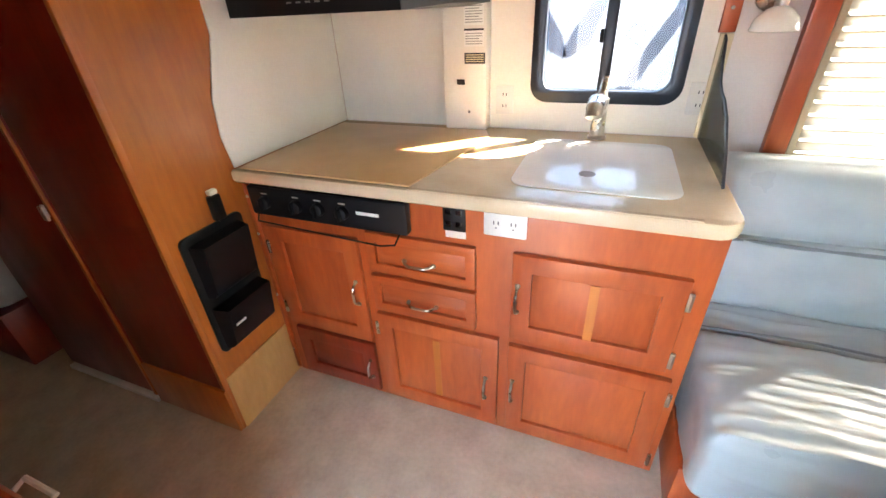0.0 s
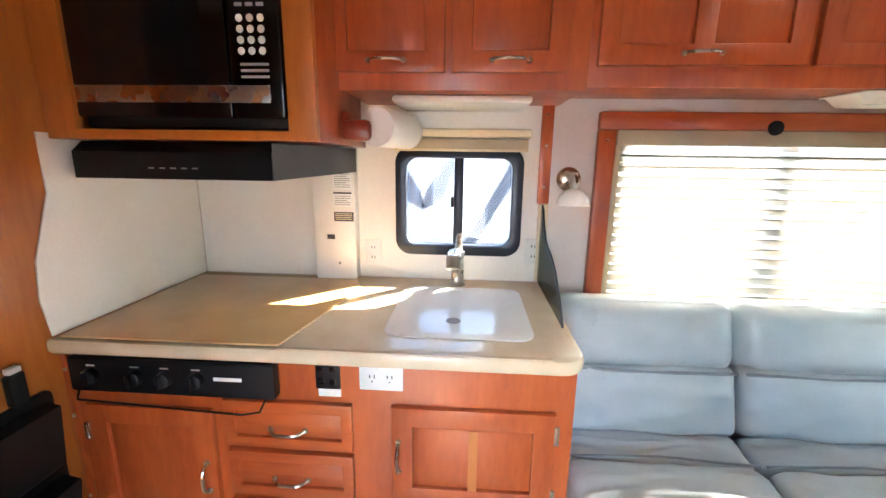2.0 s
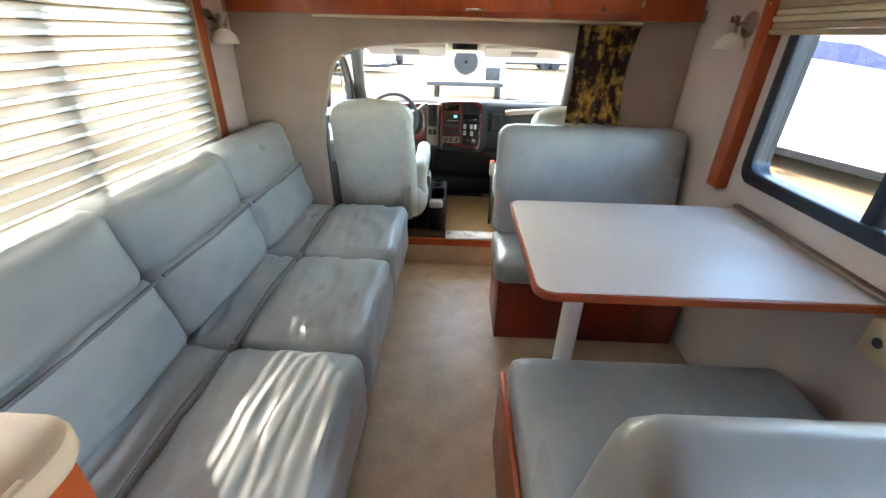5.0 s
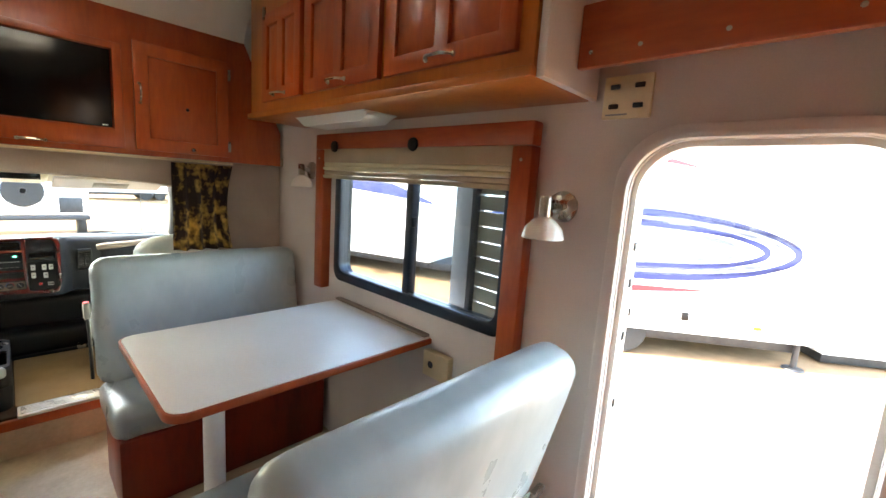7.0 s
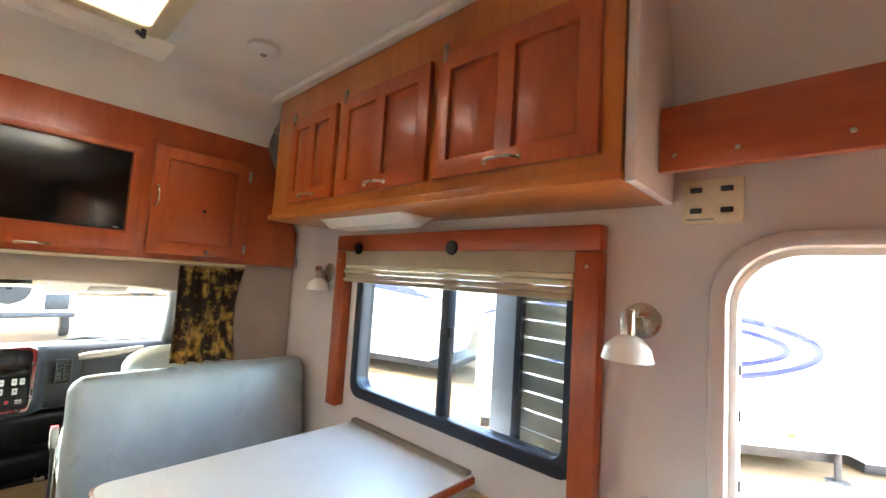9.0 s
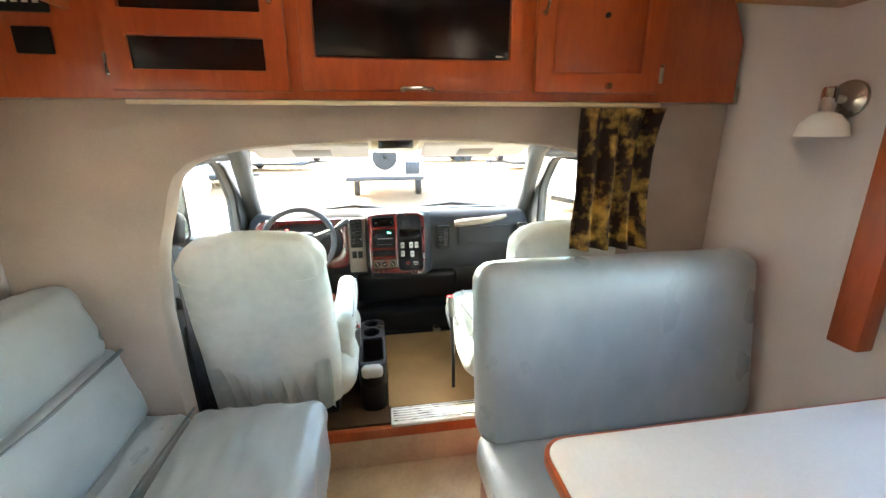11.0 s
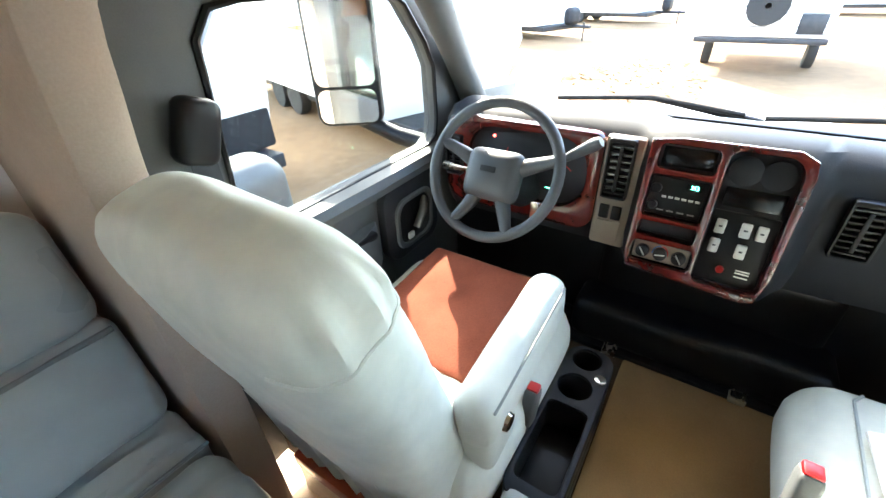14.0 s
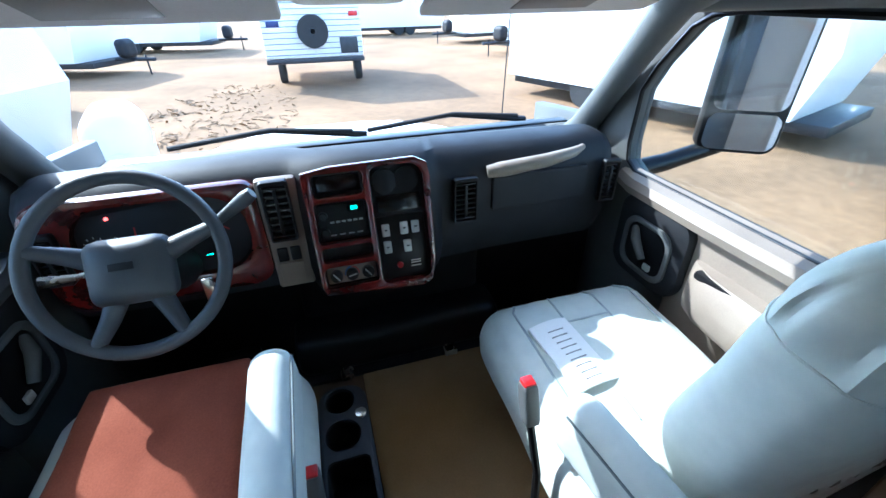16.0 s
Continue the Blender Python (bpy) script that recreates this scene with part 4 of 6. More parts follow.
solid("ceiling_trim", box(1.37, 2.99, -0.925, -0.885, 2.118, 2.149, 0.012), WPLAST, "white rounded trim along the ceiling edge", "trim", kind="structure")
strip_lamp(2.12, 2.62, -1.14, -0.99, 1.575)

# over the door
bm_ = thing("door_beam", "cherry wood valance board over the entry door", "board", (1.0, -1.15, 1.7))
part("board", box(0.642, 1.362, -1.085, -1.063, 1.622, 1.765, 0.004), CHERRY_H, bm_)
part("shelf", box(0.642, 1.362, YR + 0.002, -1.085, 1.745, 1.76, 0.003), CHERRY_H, bm_)
for u in (0.70, 0.88, 1.06, 1.22, 1.33):
    screw(bm_, FY(-1.063, 1), u, 1.655, 0)
sp = thing("switch_panel", "cream four-switch panel on the wall beside the door", "switch", (1.285, -1.2, 1.58))
part("cover_plate", box(1.225, 1.345, 1.525, 1.63, 0, 0.012, 0.003, PB), CREAM, sp)
for u in (1.255, 1.315):
    for v in (1.555, 1.603):
        part("switch", box(u - 0.012, u + 0.012, v - 0.006, v + 0.006, 0.012, 0.018, 0.002, PB), INK, sp)
part("label_bar", box(1.28, 1.335, 1.533, 1.537, 0.012, 0.0125, 0, PB), GREYP, sp)
iv = thing("control_box", "black control box with a printed front over the door", "control box", (0.74, -1.19, 1.58))
part("body", box(0.655, 0.825, 1.515, 1.635, 0, 0.035, 0.006, PB), BLACK, iv)
for i in range(3):
    part("stripe", box(0.765, 0.79, 1.595 + 0.007 * i, 1.599 + 0.007 * i, 0.035, 0.0355, 0, PB), WPLAST, iv)
part("label_bar", box(0.70, 0.755, 1.60, 1.608, 0.035, 0.0355, 0, PB), GREYP, iv)
part("label_bar", box(0.67, 0.72, 1.54, 1.546, 0.035, 0.0355, 0, PB), GREYP, iv)

# bathroom partition and small door
bp_ = thing("bath_partition", "tall amber veneer partition beside the entry door", "partition", (0.6, -0.9, 0), kind="structure")
part("panel", box(0.60, 0.64, YR + 0.003, -0.66, 0.0, 2.145, 0.003), OAK, bp_)
part("side_panel", box(-2.0, 0.60, -0.69, -0.66, 0.0, 2.145, 0.003), OAK, bp_)
hk = thing("coat_hook", "white plastic coat hook on the veneer partition", "hook", (0.64, -1.12, 1.7))
part("plate", box(0.64, 0.646, -1.125, -1.105, 1.685, 1.725, 0.002), WPLAST, hk)
part("peg", tube([(0.645, -1.115, 1.70), (0.67, -1.115, 1.70), (0.68, -1.115, 1.715)], 0.005, 8), WPLAST, hk)
lc = thing("low_cabinet", "low orange cherry cabinet with a white handle in the aisle", "cabinet", (0.0, -0.55, 0))
part("body", box(-0.55, 0.28, -0.655, -0.50, 0.0, 0.60, 0.03), CHERRY, lc)
part("handle", tube([(0.10, -0.50, 0.52), (0.10, -0.47, 0.53), (0.20, -0.47, 0.53), (0.20, -0.50, 0.52)], 0.006, 8), WPLAST, lc)

# entry door frame
df = thing("door_frame", "grey moulded surround of the arched entry doorway", "door frame", (0.97, YR, 0), kind="structure")
o_, i_ = rrect(DOOR[0] - 0.035, DOOR[1] + 0.035, DOOR[2] - 0.02, DOOR[3] + 0.035, (0.01, 0.01, 0.155, 0.155), 10), rrect(*DOOR, (0.01, 0.01, 0.13, 0.13), 10)
part("moulding", plate([o_, i_], 0.024, PB, 0.010), WALL, df)
part("jamb", plate([rrect(DOOR[0] - 0.004, DOOR[1] + 0.004, DOOR[2] - 0.004, DOOR[3] + 0.004, (0.01, 0.01, 0.13, 0.13), 10), rrect(DOOR[0] + 0.014, DOOR[1] - 0.014, DOOR[2] + 0.01, DOOR[3] - 0.014, (0.01, 0.01, 0.12, 0.12), 10)], 0.06, FY(YR - 0.075, 1)), WPLAST, df)
for z in (0.1, 0.35, 0.75, 0.95, 1.1, 1.2):
    part("screw", box(1.234, 1.2395, YR - 0.06, YR - 0.045, z - 0.012, z + 0.012, 0.002), STEEL, df)

# ---- bunk front cabinets ----
BF = FX(XB, -1)
bc = thing("bunk_cabinet", "cherry cabinet wall across the bunk front, with a television opening", "cabinet", (XB, -0.1, 1.37))
part("face", plate([[(YR + 0.02, 1.372), (YL - 0.02, 1.372), (YL - 0.02, 1.70), (0.76, 1.975), (-0.99, 1.975), (YR + 0.02, 1.55)]], 0.02, BF, 0.002, -0.012), CHERRY, bc)
d = part("smoked_door", plate([rrect(0.155, 0.575, 1.39, 1.84), rrect(0.21, 0.53, 1.575, 1.805), rrect(0.21, 0.525, 1.44, 1.515)], 0.02, BF, 0.004, 0.009), CHERRY, bc)
part("pane", box(0.205, 0.535, 1.57, 1.81, 0.010, 0.016, 0, BF), SMOKE, d)
part("pane", box(0.205, 0.53, 1.435, 1.52, 0.010, 0.016, 0, BF), SMOKE, d)
bar_handle(d, BF, 0.185, 1.60, 0.185, 1.69, 0.029)
hinge(d, BF, 0.578, 1.78, 0.022)
hinge(d, BF, 0.578, 1.45, 0.022)
d = part("tv_frame", plate([rrect(-0.475, 0.12, 1.395, 1.83), rrect(-0.44, 0.085, 1.475, 1.80)], 0.02, BF, 0.004, 0.009), CHERRY, bc)
bar_handle(d, BF, -0.22, 1.40, -0.14, 1.40, 0.029)
panel_door(bc, BF, -0.905, -0.515, 1.395, 1.86, 0.009, 1, (-0.535, 1.60, -0.535, 1.68), ((-0.907, 1.8), (-0.907, 1.45)))
part("lock", lathe([(0.008, 0), (0.007, 0.006)], BF @ Vector((-0.72, 1.60, 0.028)), (-1, 0, 0), 12), BLACK, bc)
part("lock", lathe([(0.010, 0), (0.008, 0.012)], BF @ Vector((-0.74, 1.415, 0.029)), (-1, 0, 0), 12), CHROME, bc)
part("white_edge", box(-0.93, 0.56, 1.358, 1.37, 0.0, 0.014, 0.003, BF), CREAM, bc)
tv = thing("television", "flat black television set in the bunk cabinet", "television", (XB, -0.18, 1.47))
part("screen", box(-0.436, 0.082, 1.479, 1.797, 0.010, 0.024, 0.004, BF), GLOSSB, tv)
part("badge", box(-0.42, -0.40, 1.485, 1.489, 0.024, 0.0245, 0, BF), WPLAST, tv)
rd = thing("control_display", "black control unit with a small green display on the cabinet", "control unit", (XB, 0.74, 1.55))
part("body", box(0.68, 0.80, 1.56, 1.64, 0.009, 0.02, 0.004, BF), BLACK, rd)
part("display", box(0.70, 0.77, 1.605, 1.628, 0.02, 0.0205, 0, BF), GREEN_LED, rd)
for i in range(4):
    part("button", box(0.695 + 0.022 * i, 0.708 + 0.022 * i, 1.578, 1.588, 0.02, 0.022, 0.001, BF), WPLAST, rd)
part("lower_unit", box(0.69, 0.77, 1.47, 1.53, 0.009, 0.018, 0.004, BF), BLACK, rd)

# curtain
secs = []
for k in range(10):
    z = 1.35 - 0.046 * k
    row = []
    for j in range(41):
        s = j / 40
        row.append((3.10 + 0.022 * math.sin(s * 26 + 0.3 * math.sin(k)) * (0.6 + 0.04 * k), -0.63 - 0.27 * s * (1 - 0.10 * math.sin(k / 9 * 3.14)), z))
    secs.append(row)
cu_ = loft(secs, closed=False)
bmesh.ops.solidify(cu_, geom=cu_.faces[:], thickness=0.003)
solid("curtain", cu_, DRAPE, "dark brown and gold floral curtain hanging beside the cab", "curtain")

# ceiling things
sm = thing("smoke_detector", "round white smoke detector on the ceiling", "smoke detector", (2.57, -0.68, ZC))
part("body", lathe([(0.055, 0), (0.053, -0.012), (0.04, -0.022), (0.02, -0.028)], (2.57, -0.68, ZC), (0, 0, 1), 28), WPLAST, sm)
part("button", lathe([(0.012, -0.027), (0.01, -0.031)], (2.57, -0.68, ZC), (0, 0, 1), 14), GREYP, sm)
hh = thing("roof_hatch", "white framed roof vent with a clear lid in the ceiling", "roof vent", (2.2, -0.17, ZC))
part("frame", plate([rrect(HATCH[0] - 0.05, HATCH[1] + 0.05, HATCH[2] - 0.05, HATCH[3] + 0.05, 0.05), rrect(HATCH[0] + 0.01, HATCH[1] - 0.01, HATCH[2] + 0.01, HATCH[3] - 0.01, 0.03)], 0.025, FZ(ZC - 0.026), 0.008), CREAM, hh)
part("lid", plate([rrect(HATCH[0] - 0.03, HATCH[1] + 0.03, HATCH[2] - 0.03, HATCH[3] + 0.03, 0.04)], 0.01, FZ(ZC + 0.09)), shade_cloth("opal_lid", rgb(240, 236, 226), 0.0), hh)
part("crank", tube([(2.75, -0.36, ZC - 0.02), (2.75, -0.36, ZC - 0.05), (2.72, -0.34, ZC - 0.055)], 0.008, 8), BLACK, hh)
cf = thing("ceiling_lamp", "long white fluorescent ceiling lamp ahead of the roof vent", "lamp", (2.75, -0.1, ZC))
part("lens", loft([[(2.83, y, ZC), (2.845, y, ZC - d), (2.925, y, ZC - d), (2.94, y, ZC)] for y, d in ((-0.47, 0.006), (-0.45, 0.04), (0.25, 0.04), (0.27, 0.006))]), LENS, cf)

# ---- cab ----


def shift(ob, x, y, z, turn=0):
    """Sets a finished thing with all its parts a little over."""
    ob.matrix_basis = Matrix.Translation((x, y, z)) @ ob.matrix_basis @ Matrix.Rotation(radians(turn), 4, "Z")


CF = 0.185
solid("cab_floor", box(3.36, 4.62, -0.97, 0.66, 0.09, CF, 0.004), CARPET, "dark brown cab carpet one step above the living floor", "floor", kind="structure")
solid("floor_mat", plate([rrect(3.44, 4.085, -0.52, -0.065, 0.02)], 0.006, FZ(CF + 0.001), 0.002), MATC, "tan ribbed mat on the cab floor between the seats", "mat")
stp = thing("cab_step", "white-edged step up into the cab", "step", (3.40, -0.3, 0))
part("riser", box(3.338, 3.358, -0.66, 0.57, 0.0, 0.13, 0.003), VINYL, stp)
part("nosing", box(3.333, 3.358, -0.66, 0.57, 0.132, 0.176, 0.004), CHERRY, stp, "cherry wood nosing")
part("tread", box(3.33, 3.435, -0.50, -0.07, 0.178, 0.195, 0.006), WPLAST, stp, "white metal tread plate")
for k in range(6):
    part("tread_rib", box(3.345 + 0.015 * k, 3.350 + 0.015 * k, -0.49, -0.08, 0.1945, 0.197, 0.001), CHROME, stp)

for nm, y, s, lab in (("cab_side_driver", 0.64, 1, "driver"), ("cab_side_passenger", -0.95, -1, "passenger")):
    hole = [(3.44, 0.745), (4.09, 0.745), (4.135, 0.77), (4.145, 0.82), (4.14, 0.97), (4.10, 1.04), (4.02, 1.135), (3.97, 1.16), (3.90, 1.168), (3.56, 1.165), (3.50, 1.155), (3.465, 1.11)]
    cs = thing(nm, "grey moulded cab door panel and pillars on the " + lab + " side", "cab door", (3.9, y, CF), kind="structure")
    m = FY(y, -s)
    part("door_panel", plate([[(3.31, 0.10), (4.75, 0.10), (4.75, 0.82), (4.40, 0.85), (4.06, 1.24), (3.9, 1.36), (3.31, 1.36)], hole], 0.05, m, 0.010, -0.05), DASHG, cs)
    # same trim both sides: sunlit passenger side lighter, shaded driver side painted darker
    part("sill_cap", loft([[m @ Vector((x, z, d)) for d, z in ((-0.02, 0.70), (w, 0.70), (w + 0.006, 0.722), (w - 0.006, 0.742), (-0.02, 0.752))] for x, w in ((3.40, 0.02), (3.46, 0.045), (3.80, 0.05), (4.06, 0.045), (4.14, 0.02))]), DASHT if s < 0 else DASHG, cs)
    part("window_seal", tube([m @ Vector((a, b, 0.002)) for a, b in hole], 0.007, 6, closed=True), BLACK, cs, "black rubber window seal")
    part("door_insert", plate([rrect(3.44, 3.86, 0.30, 0.69, (0.03, 0.03, 0.05, 0.03))], 0.018, m, 0.008), DASHT if s < 0 else DASHG, cs, "padded door insert")
    part("armrest", loft([[m @ Vector((x, z, d)) for d, z in ((0.0, 0.48), (w * 0.8, 0.485), (w, 0.51), (w, 0.585), (w * 0.7, 0.62), (0.0, 0.625))] for x, w in ((3.42, 0.03), (3.46, 0.08), (3.60, 0.085), (3.72, 0.075), (3.78, 0.045), (3.80, 0.02))]), DASHT if s < 0 else DASHG, cs, "moulded armrest")
    part("arm_pocket", box(3.60, 3.76, 0.595, 0.618, 0.02, 0.062, 0.008, m), BLACK, cs)
    b_ = part("handle_bezel", plate([rrect(3.81, 4.075, 0.455, 0.705, (0.07, 0.06, 0.05, 0.05))], 0.045, m, 0.016), DASHM, cs)
    part("cup_rim", plate([rrect(3.85, 4.03, 0.49, 0.655, 0.045), rrect(3.865, 4.015, 0.505, 0.64, 0.04)], 0.012, m, 0.004, 0.042), DASHG, b_)
    part("pull_cup", plate([rrect(3.865, 4.015, 0.505, 0.64, 0.04)], 0.004, m, 0.001, 0.043), BLACK, b_)
    part("lever", tube([m @ Vector((3.99, 0.62, 0.047)), m @ Vector((3.96, 0.60, 0.068)), m @ Vector((3.925, 0.55, 0.064))], [0.010, 0.014, 0.011], 10), DASHG, b_)
    part("lock_switch", box(3.90, 3.925, 0.515, 0.535, 0.046, 0.055, 0.003, m), SWITCH, b_)
    part("window_switch", box(3.98, 4.06, 0.70, 0.712, 0.012, 0.04, 0.003, m), BLACK, b_)
    for k in range(2):
        part("rocker", box(3.99 + 0.034 * k, 4.012 + 0.034 * k, 0.711, 0.719, 0.018, 0.032, 0.002, m), SWITCH, b_)
    part("pane", plate([hole], 0.004, m, 0, -0.03), SHIELD, cs)
    part("a_pillar", tube([(4.46, y - s * 0.01, 0.74), (4.36, y - s * 0.02, 0.82), (4.22, y - s * 0.045, 0.965), (4.08, y - s * 0.07, 1.11), (3.99, y - s * 0.09, 1.195), (3.88, y - s * 0.10, 1.25), (3.74, y - s * 0.09, 1.30)], [0.055, 0.046, 0.040, 0.042, 0.048, 0.055, 0.06], 14), DASHG, cs)
    part("roof_rail", tube([(3.98, y - s * 0.05, 1.205), (3.70, y - s * 0.02, 1.215), (3.40, y - s * 0.01, 1.215), (3.31, y, 1.21)], [0.04, 0.038, 0.036, 0.036], 12), DASHG, cs)
    bt = part("belt_anchor", cushion((0.07, 0.055, 0.11), Matrix.Translation((3.40, y - s * 0.035, 0.985)) @ Matrix.Rotation(radians(20), 4, "Y"), 0.02, 6), BLACK, cs, "black seat belt anchor")
    part("belt", box(3.375, 3.42, y - s * 0.03 - 0.001, y - s * 0.03 + 0.001, 0.25, 0.95, 0.0), STEEL, bt)
    # mirror outside
    mr = thing("side_mirror", "large black-framed towing mirror outside the " + lab + " door", "mirror", (4.2, y + s * 0.32, 0.7), group="side mirrors")
    yc = y + s * (0.33 if s > 0 else 0.37)
    MM = Matrix.Translation((4.10, yc, 0.972)) @ Matrix.Rotation(radians(s * 36), 4, "Z") @ Matrix(((0, 0, -1, 0), (1, 0, 0, 0), (0, 1, 0, 0), (0, 0, 0, 1)))
    part("housing", plate([rrect(-0.115, 0.115, -0.215, 0.215, 0.04)], 0.07, MM, 0.018, -0.07), BLACK, mr)
    part("upper_glass", plate([rrect(-0.10, 0.10, -0.078, 0.20, 0.03)], 0.004, MM, 0, 0.001), MIRROR, mr, "flat mirror glass")
    part("lower_glass", plate([rrect(-0.10, 0.10, -0.20, -0.088, 0.03)], 0.004, MM, 0, 0.001), MIRROR, mr, "small lower mirror glass")
    part("arm", tube([(4.20, y + s * 0.05, 0.70), (4.19, y + s * 0.2, 0.72), (4.16, yc, 0.77)], [0.035, 0.03, 0.028], 10), BLACK, mr)

solid("cab_headliner", loft([[(3.24, y, 1.325), (3.52, y, 1.31), (3.84, y, 1.27), (3.98, y, 1.215), (4.03, y, 1.20), (4.05, y, 1.21), (4.05, y, 1.368), (3.24, y, 1.368)] for y in (-0.95, -0.8, -0.15, 0.5, 0.64)]),
      CREAM, "cream moulded cab roof lining", "ceiling", kind="structure")
oc = thing("overhead_display", "cream overhead console with a dark compass display", "console", (3.75, -0.15, 1.33))
part("housing", cushion((0.17, 0.22, 0.075), Matrix.Translation((3.945, -0.148, 1.243)) @ Matrix.Rotation(radians(14), 4, "Y"), 0.03, 8), CREAM, oc)
part("display", box(-0.006, 0.002, -0.077, 0.077, -0.021, 0.021, 0.001, Matrix.Translation((3.858, -0.148, 1.239)) @ Matrix.Rotation(radians(-18), 4, "Y")), GLOSSB, oc)
for y0, y1 in ((0.46, -0.03), (-0.27, -0.76)):
    vs_ = thing("sun_visor", "pale grey padded sun visor folded up over the windshield", "sun visor", (3.9, (y0 + y1) / 2, 1.28), group="sun visors")
    part("pad", cushion((0.19, abs(y1 - y0), 0.02), Matrix.Translation((3.90, (y0 + y1) / 2, 1.208)) @ Matrix.Rotation(radians(18), 4, "Y"), 0.009, 8), WALL, vs_)
    part("mirror_flap", box(-0.05, 0.05, -0.08, 0.08, -0.012, -0.009, 0.001, Matrix.Translation((3.90, (y0 + y1) / 2, 1.208)) @ Matrix.Rotation(radians(18), 4, "Y")), DASHT, vs_)
ws = thing("windshield", "wide clear windshield of the cab", "windshield", (4.3, -0.15, 0.85), kind="structure")
gw = bmesh.new()
rows_ = []
for k in range(5):
    f = k / 4
    rows_.append([gw.verts.new((4.49 - 0.47 * f - 0.05 * (2 * abs(j / 8 - 0.5)) ** 2, -0.155 + (0.81 - 0.10 * f) * (1 - j / 4), 0.79 + 0.42 * f)) for j in range(9)])
for a, b in zip(rows_, rows_[1:]):
    for j in range(8):
        gw.faces.new((a[j], a[j + 1], b[j + 1], b[j]))
part("pane", gw, SHIELD, ws)

# dashboard
ds = thing("dashboard", "charcoal dashboard with red burl trim, gauges and radio", "dashboard", (4.2, -0.15, 0.5))
prof = [(4.24, 0.53), (4.15, 0.56), (4.125, 0.62), (4.12, 0.80), (4.135, 0.85), (4.17, 0.878), (4.25, 0.884), (4.50, 0.815), (4.56, 0.79), (4.56, 0.53)]
sec = []
for y, lo, hi, dz in ((0.62, 0.10, 0.10, -0.06), (0.58, 0.03, 0.03, -0.015), (0.54, 0.0, 0.0, 0.0), (0.3, -0.005, -0.005, 0.004), (0.05, -0.004, -0.004, 0.006), (0.015, -0.02, -0.012, 0.006), (-0.012, -0.092, -0.04, 0.006), (-0.15, -0.10, -0.042, 0.006),
                      (-0.27, -0.098, -0.04, 0.004), (-0.292, -0.085, -0.036, 0.002), (-0.312, -0.045, -0.02, 0.0), (-0.335, -0.01, -0.006, 0.0), (-0.5, 0.0, 0.0, -0.008), (-0.82, 0.0, 0.0, -0.012), (-0.87, 0.03, 0.03, -0.03), (-0.91, 0.10, 0.10, -0.07)):
    sec.append([(a + (lo if b < 0.7 else hi) * (a < 4.3), y, b + dz * (b > 0.7)) for a, b in prof])
part("body", loft(sec), DASHM, ds)
part("defrost_slot", box(4.30, 4.34, -0.80, 0.4, 0.868, 0.874, 0.002), BLACK, ds)
part("knee_shroud", box(4.27, 4.6, -0.94, 0.63, CF, 0.54, 0.02), BLACK, ds)
CLM = FX(4.128, -1)
clu = part("burl_trim", plate([rrect(0.098, 0.552, 0.60, 0.868, (0.05, 0.07, 0.06, 0.03)), rrect(0.135, 0.472, 0.655, 0.842, 0.08)], 0.035, CLM, 0.012, -0.008), BURL, ds, "glossy red burl cluster surround")
part("gauge_panel", plate([rrect(0.135, 0.472, 0.65, 0.845, 0.08)], 0.006, CLM, 0, -0.002), BLACK, ds)
for i, (u, r) in enumerate(((0.437, 0.028), (0.362, 0.048), (0.25, 0.048), (0.175, 0.028))):
    gg = part("gauge", lathe([(r, 0), (r, 0.004), (r * 0.9, 0.005)], CLM @ Vector((u, 0.755, 0.004)), (-1, 0, 0), 28), BLACK, clu)
    for k in range(9):
        a = radians(220 - 32.5 * k)
        part("tick", box(-0.0012, 0.0012, r * 0.72, r * 0.88, 0, 0.0008, 0, CLM @ Matrix.Translation((u, 0.755, 0.0095)) @ Matrix.Rotation(a - radians(90), 4, "Z")), SWITCH, gg)
    part("needle", box(-0.0015, 0.0015, 0, r * 0.75, 0, 0.001, 0, CLM @ Matrix.Translation((u, 0.755, 0.0105)) @ Matrix.Rotation(radians(40 - 30 * i), 4, "Z")), RED, gg)
part("display", box(0.225, 0.275, 0.695, 0.71, 0.009, 0.0098, 0, CLM), GREEN_LED, clu)
part("display", box(0.345, 0.375, 0.68, 0.695, 0.009, 0.0098, 0, CLM), GREEN_LED, clu)
part("warning_light", lathe([(0.004, 0), (0.004, 0.002)], CLM @ Vector((0.40, 0.815, 0.006)), (-1, 0, 0), 10), RED_LED, clu)
part("center_trim", box(0.012, 0.10, 0.575, 0.865, -0.004, 0.024, 0.008, CLM), DASHT, ds, "taupe trim panel")


def vent(u0, u1, v0, v1, m, off):
    v = part("air_vent", plate([rrect(u0, u1, v0, v1, 0.008), rrect(u0 + 0.006, u1 - 0.006, v0 + 0.008, v1 - 0.012, 0.004)], 0.02, m, 0.004, off), BLACK, ds, "black air vent")
    part("backing", box(u0 + 0.002, u1 - 0.002, v0 + 0.002, v1 - 0.002, off, off + 0.003, 0, m), GLOSSB, v)
    n = 8
    for k in range(n):
        z = v0 + 0.014 + (v1 - v0 - 0.032) * k / (n - 1)
        part("vane", box(u0 + 0.007, u1 - 0.007, z - 0.002, z + 0.002, off + 0.003, off + 0.015, 0.001, m), BLACK, v)
    part("tab", box((u0 + u1) / 2 - 0.004, (u0 + u1) / 2 + 0.004, v0 + 0.02, v1 - 0.02, off + 0.014, off + 0.02, 0.002, m), BLACK, v)


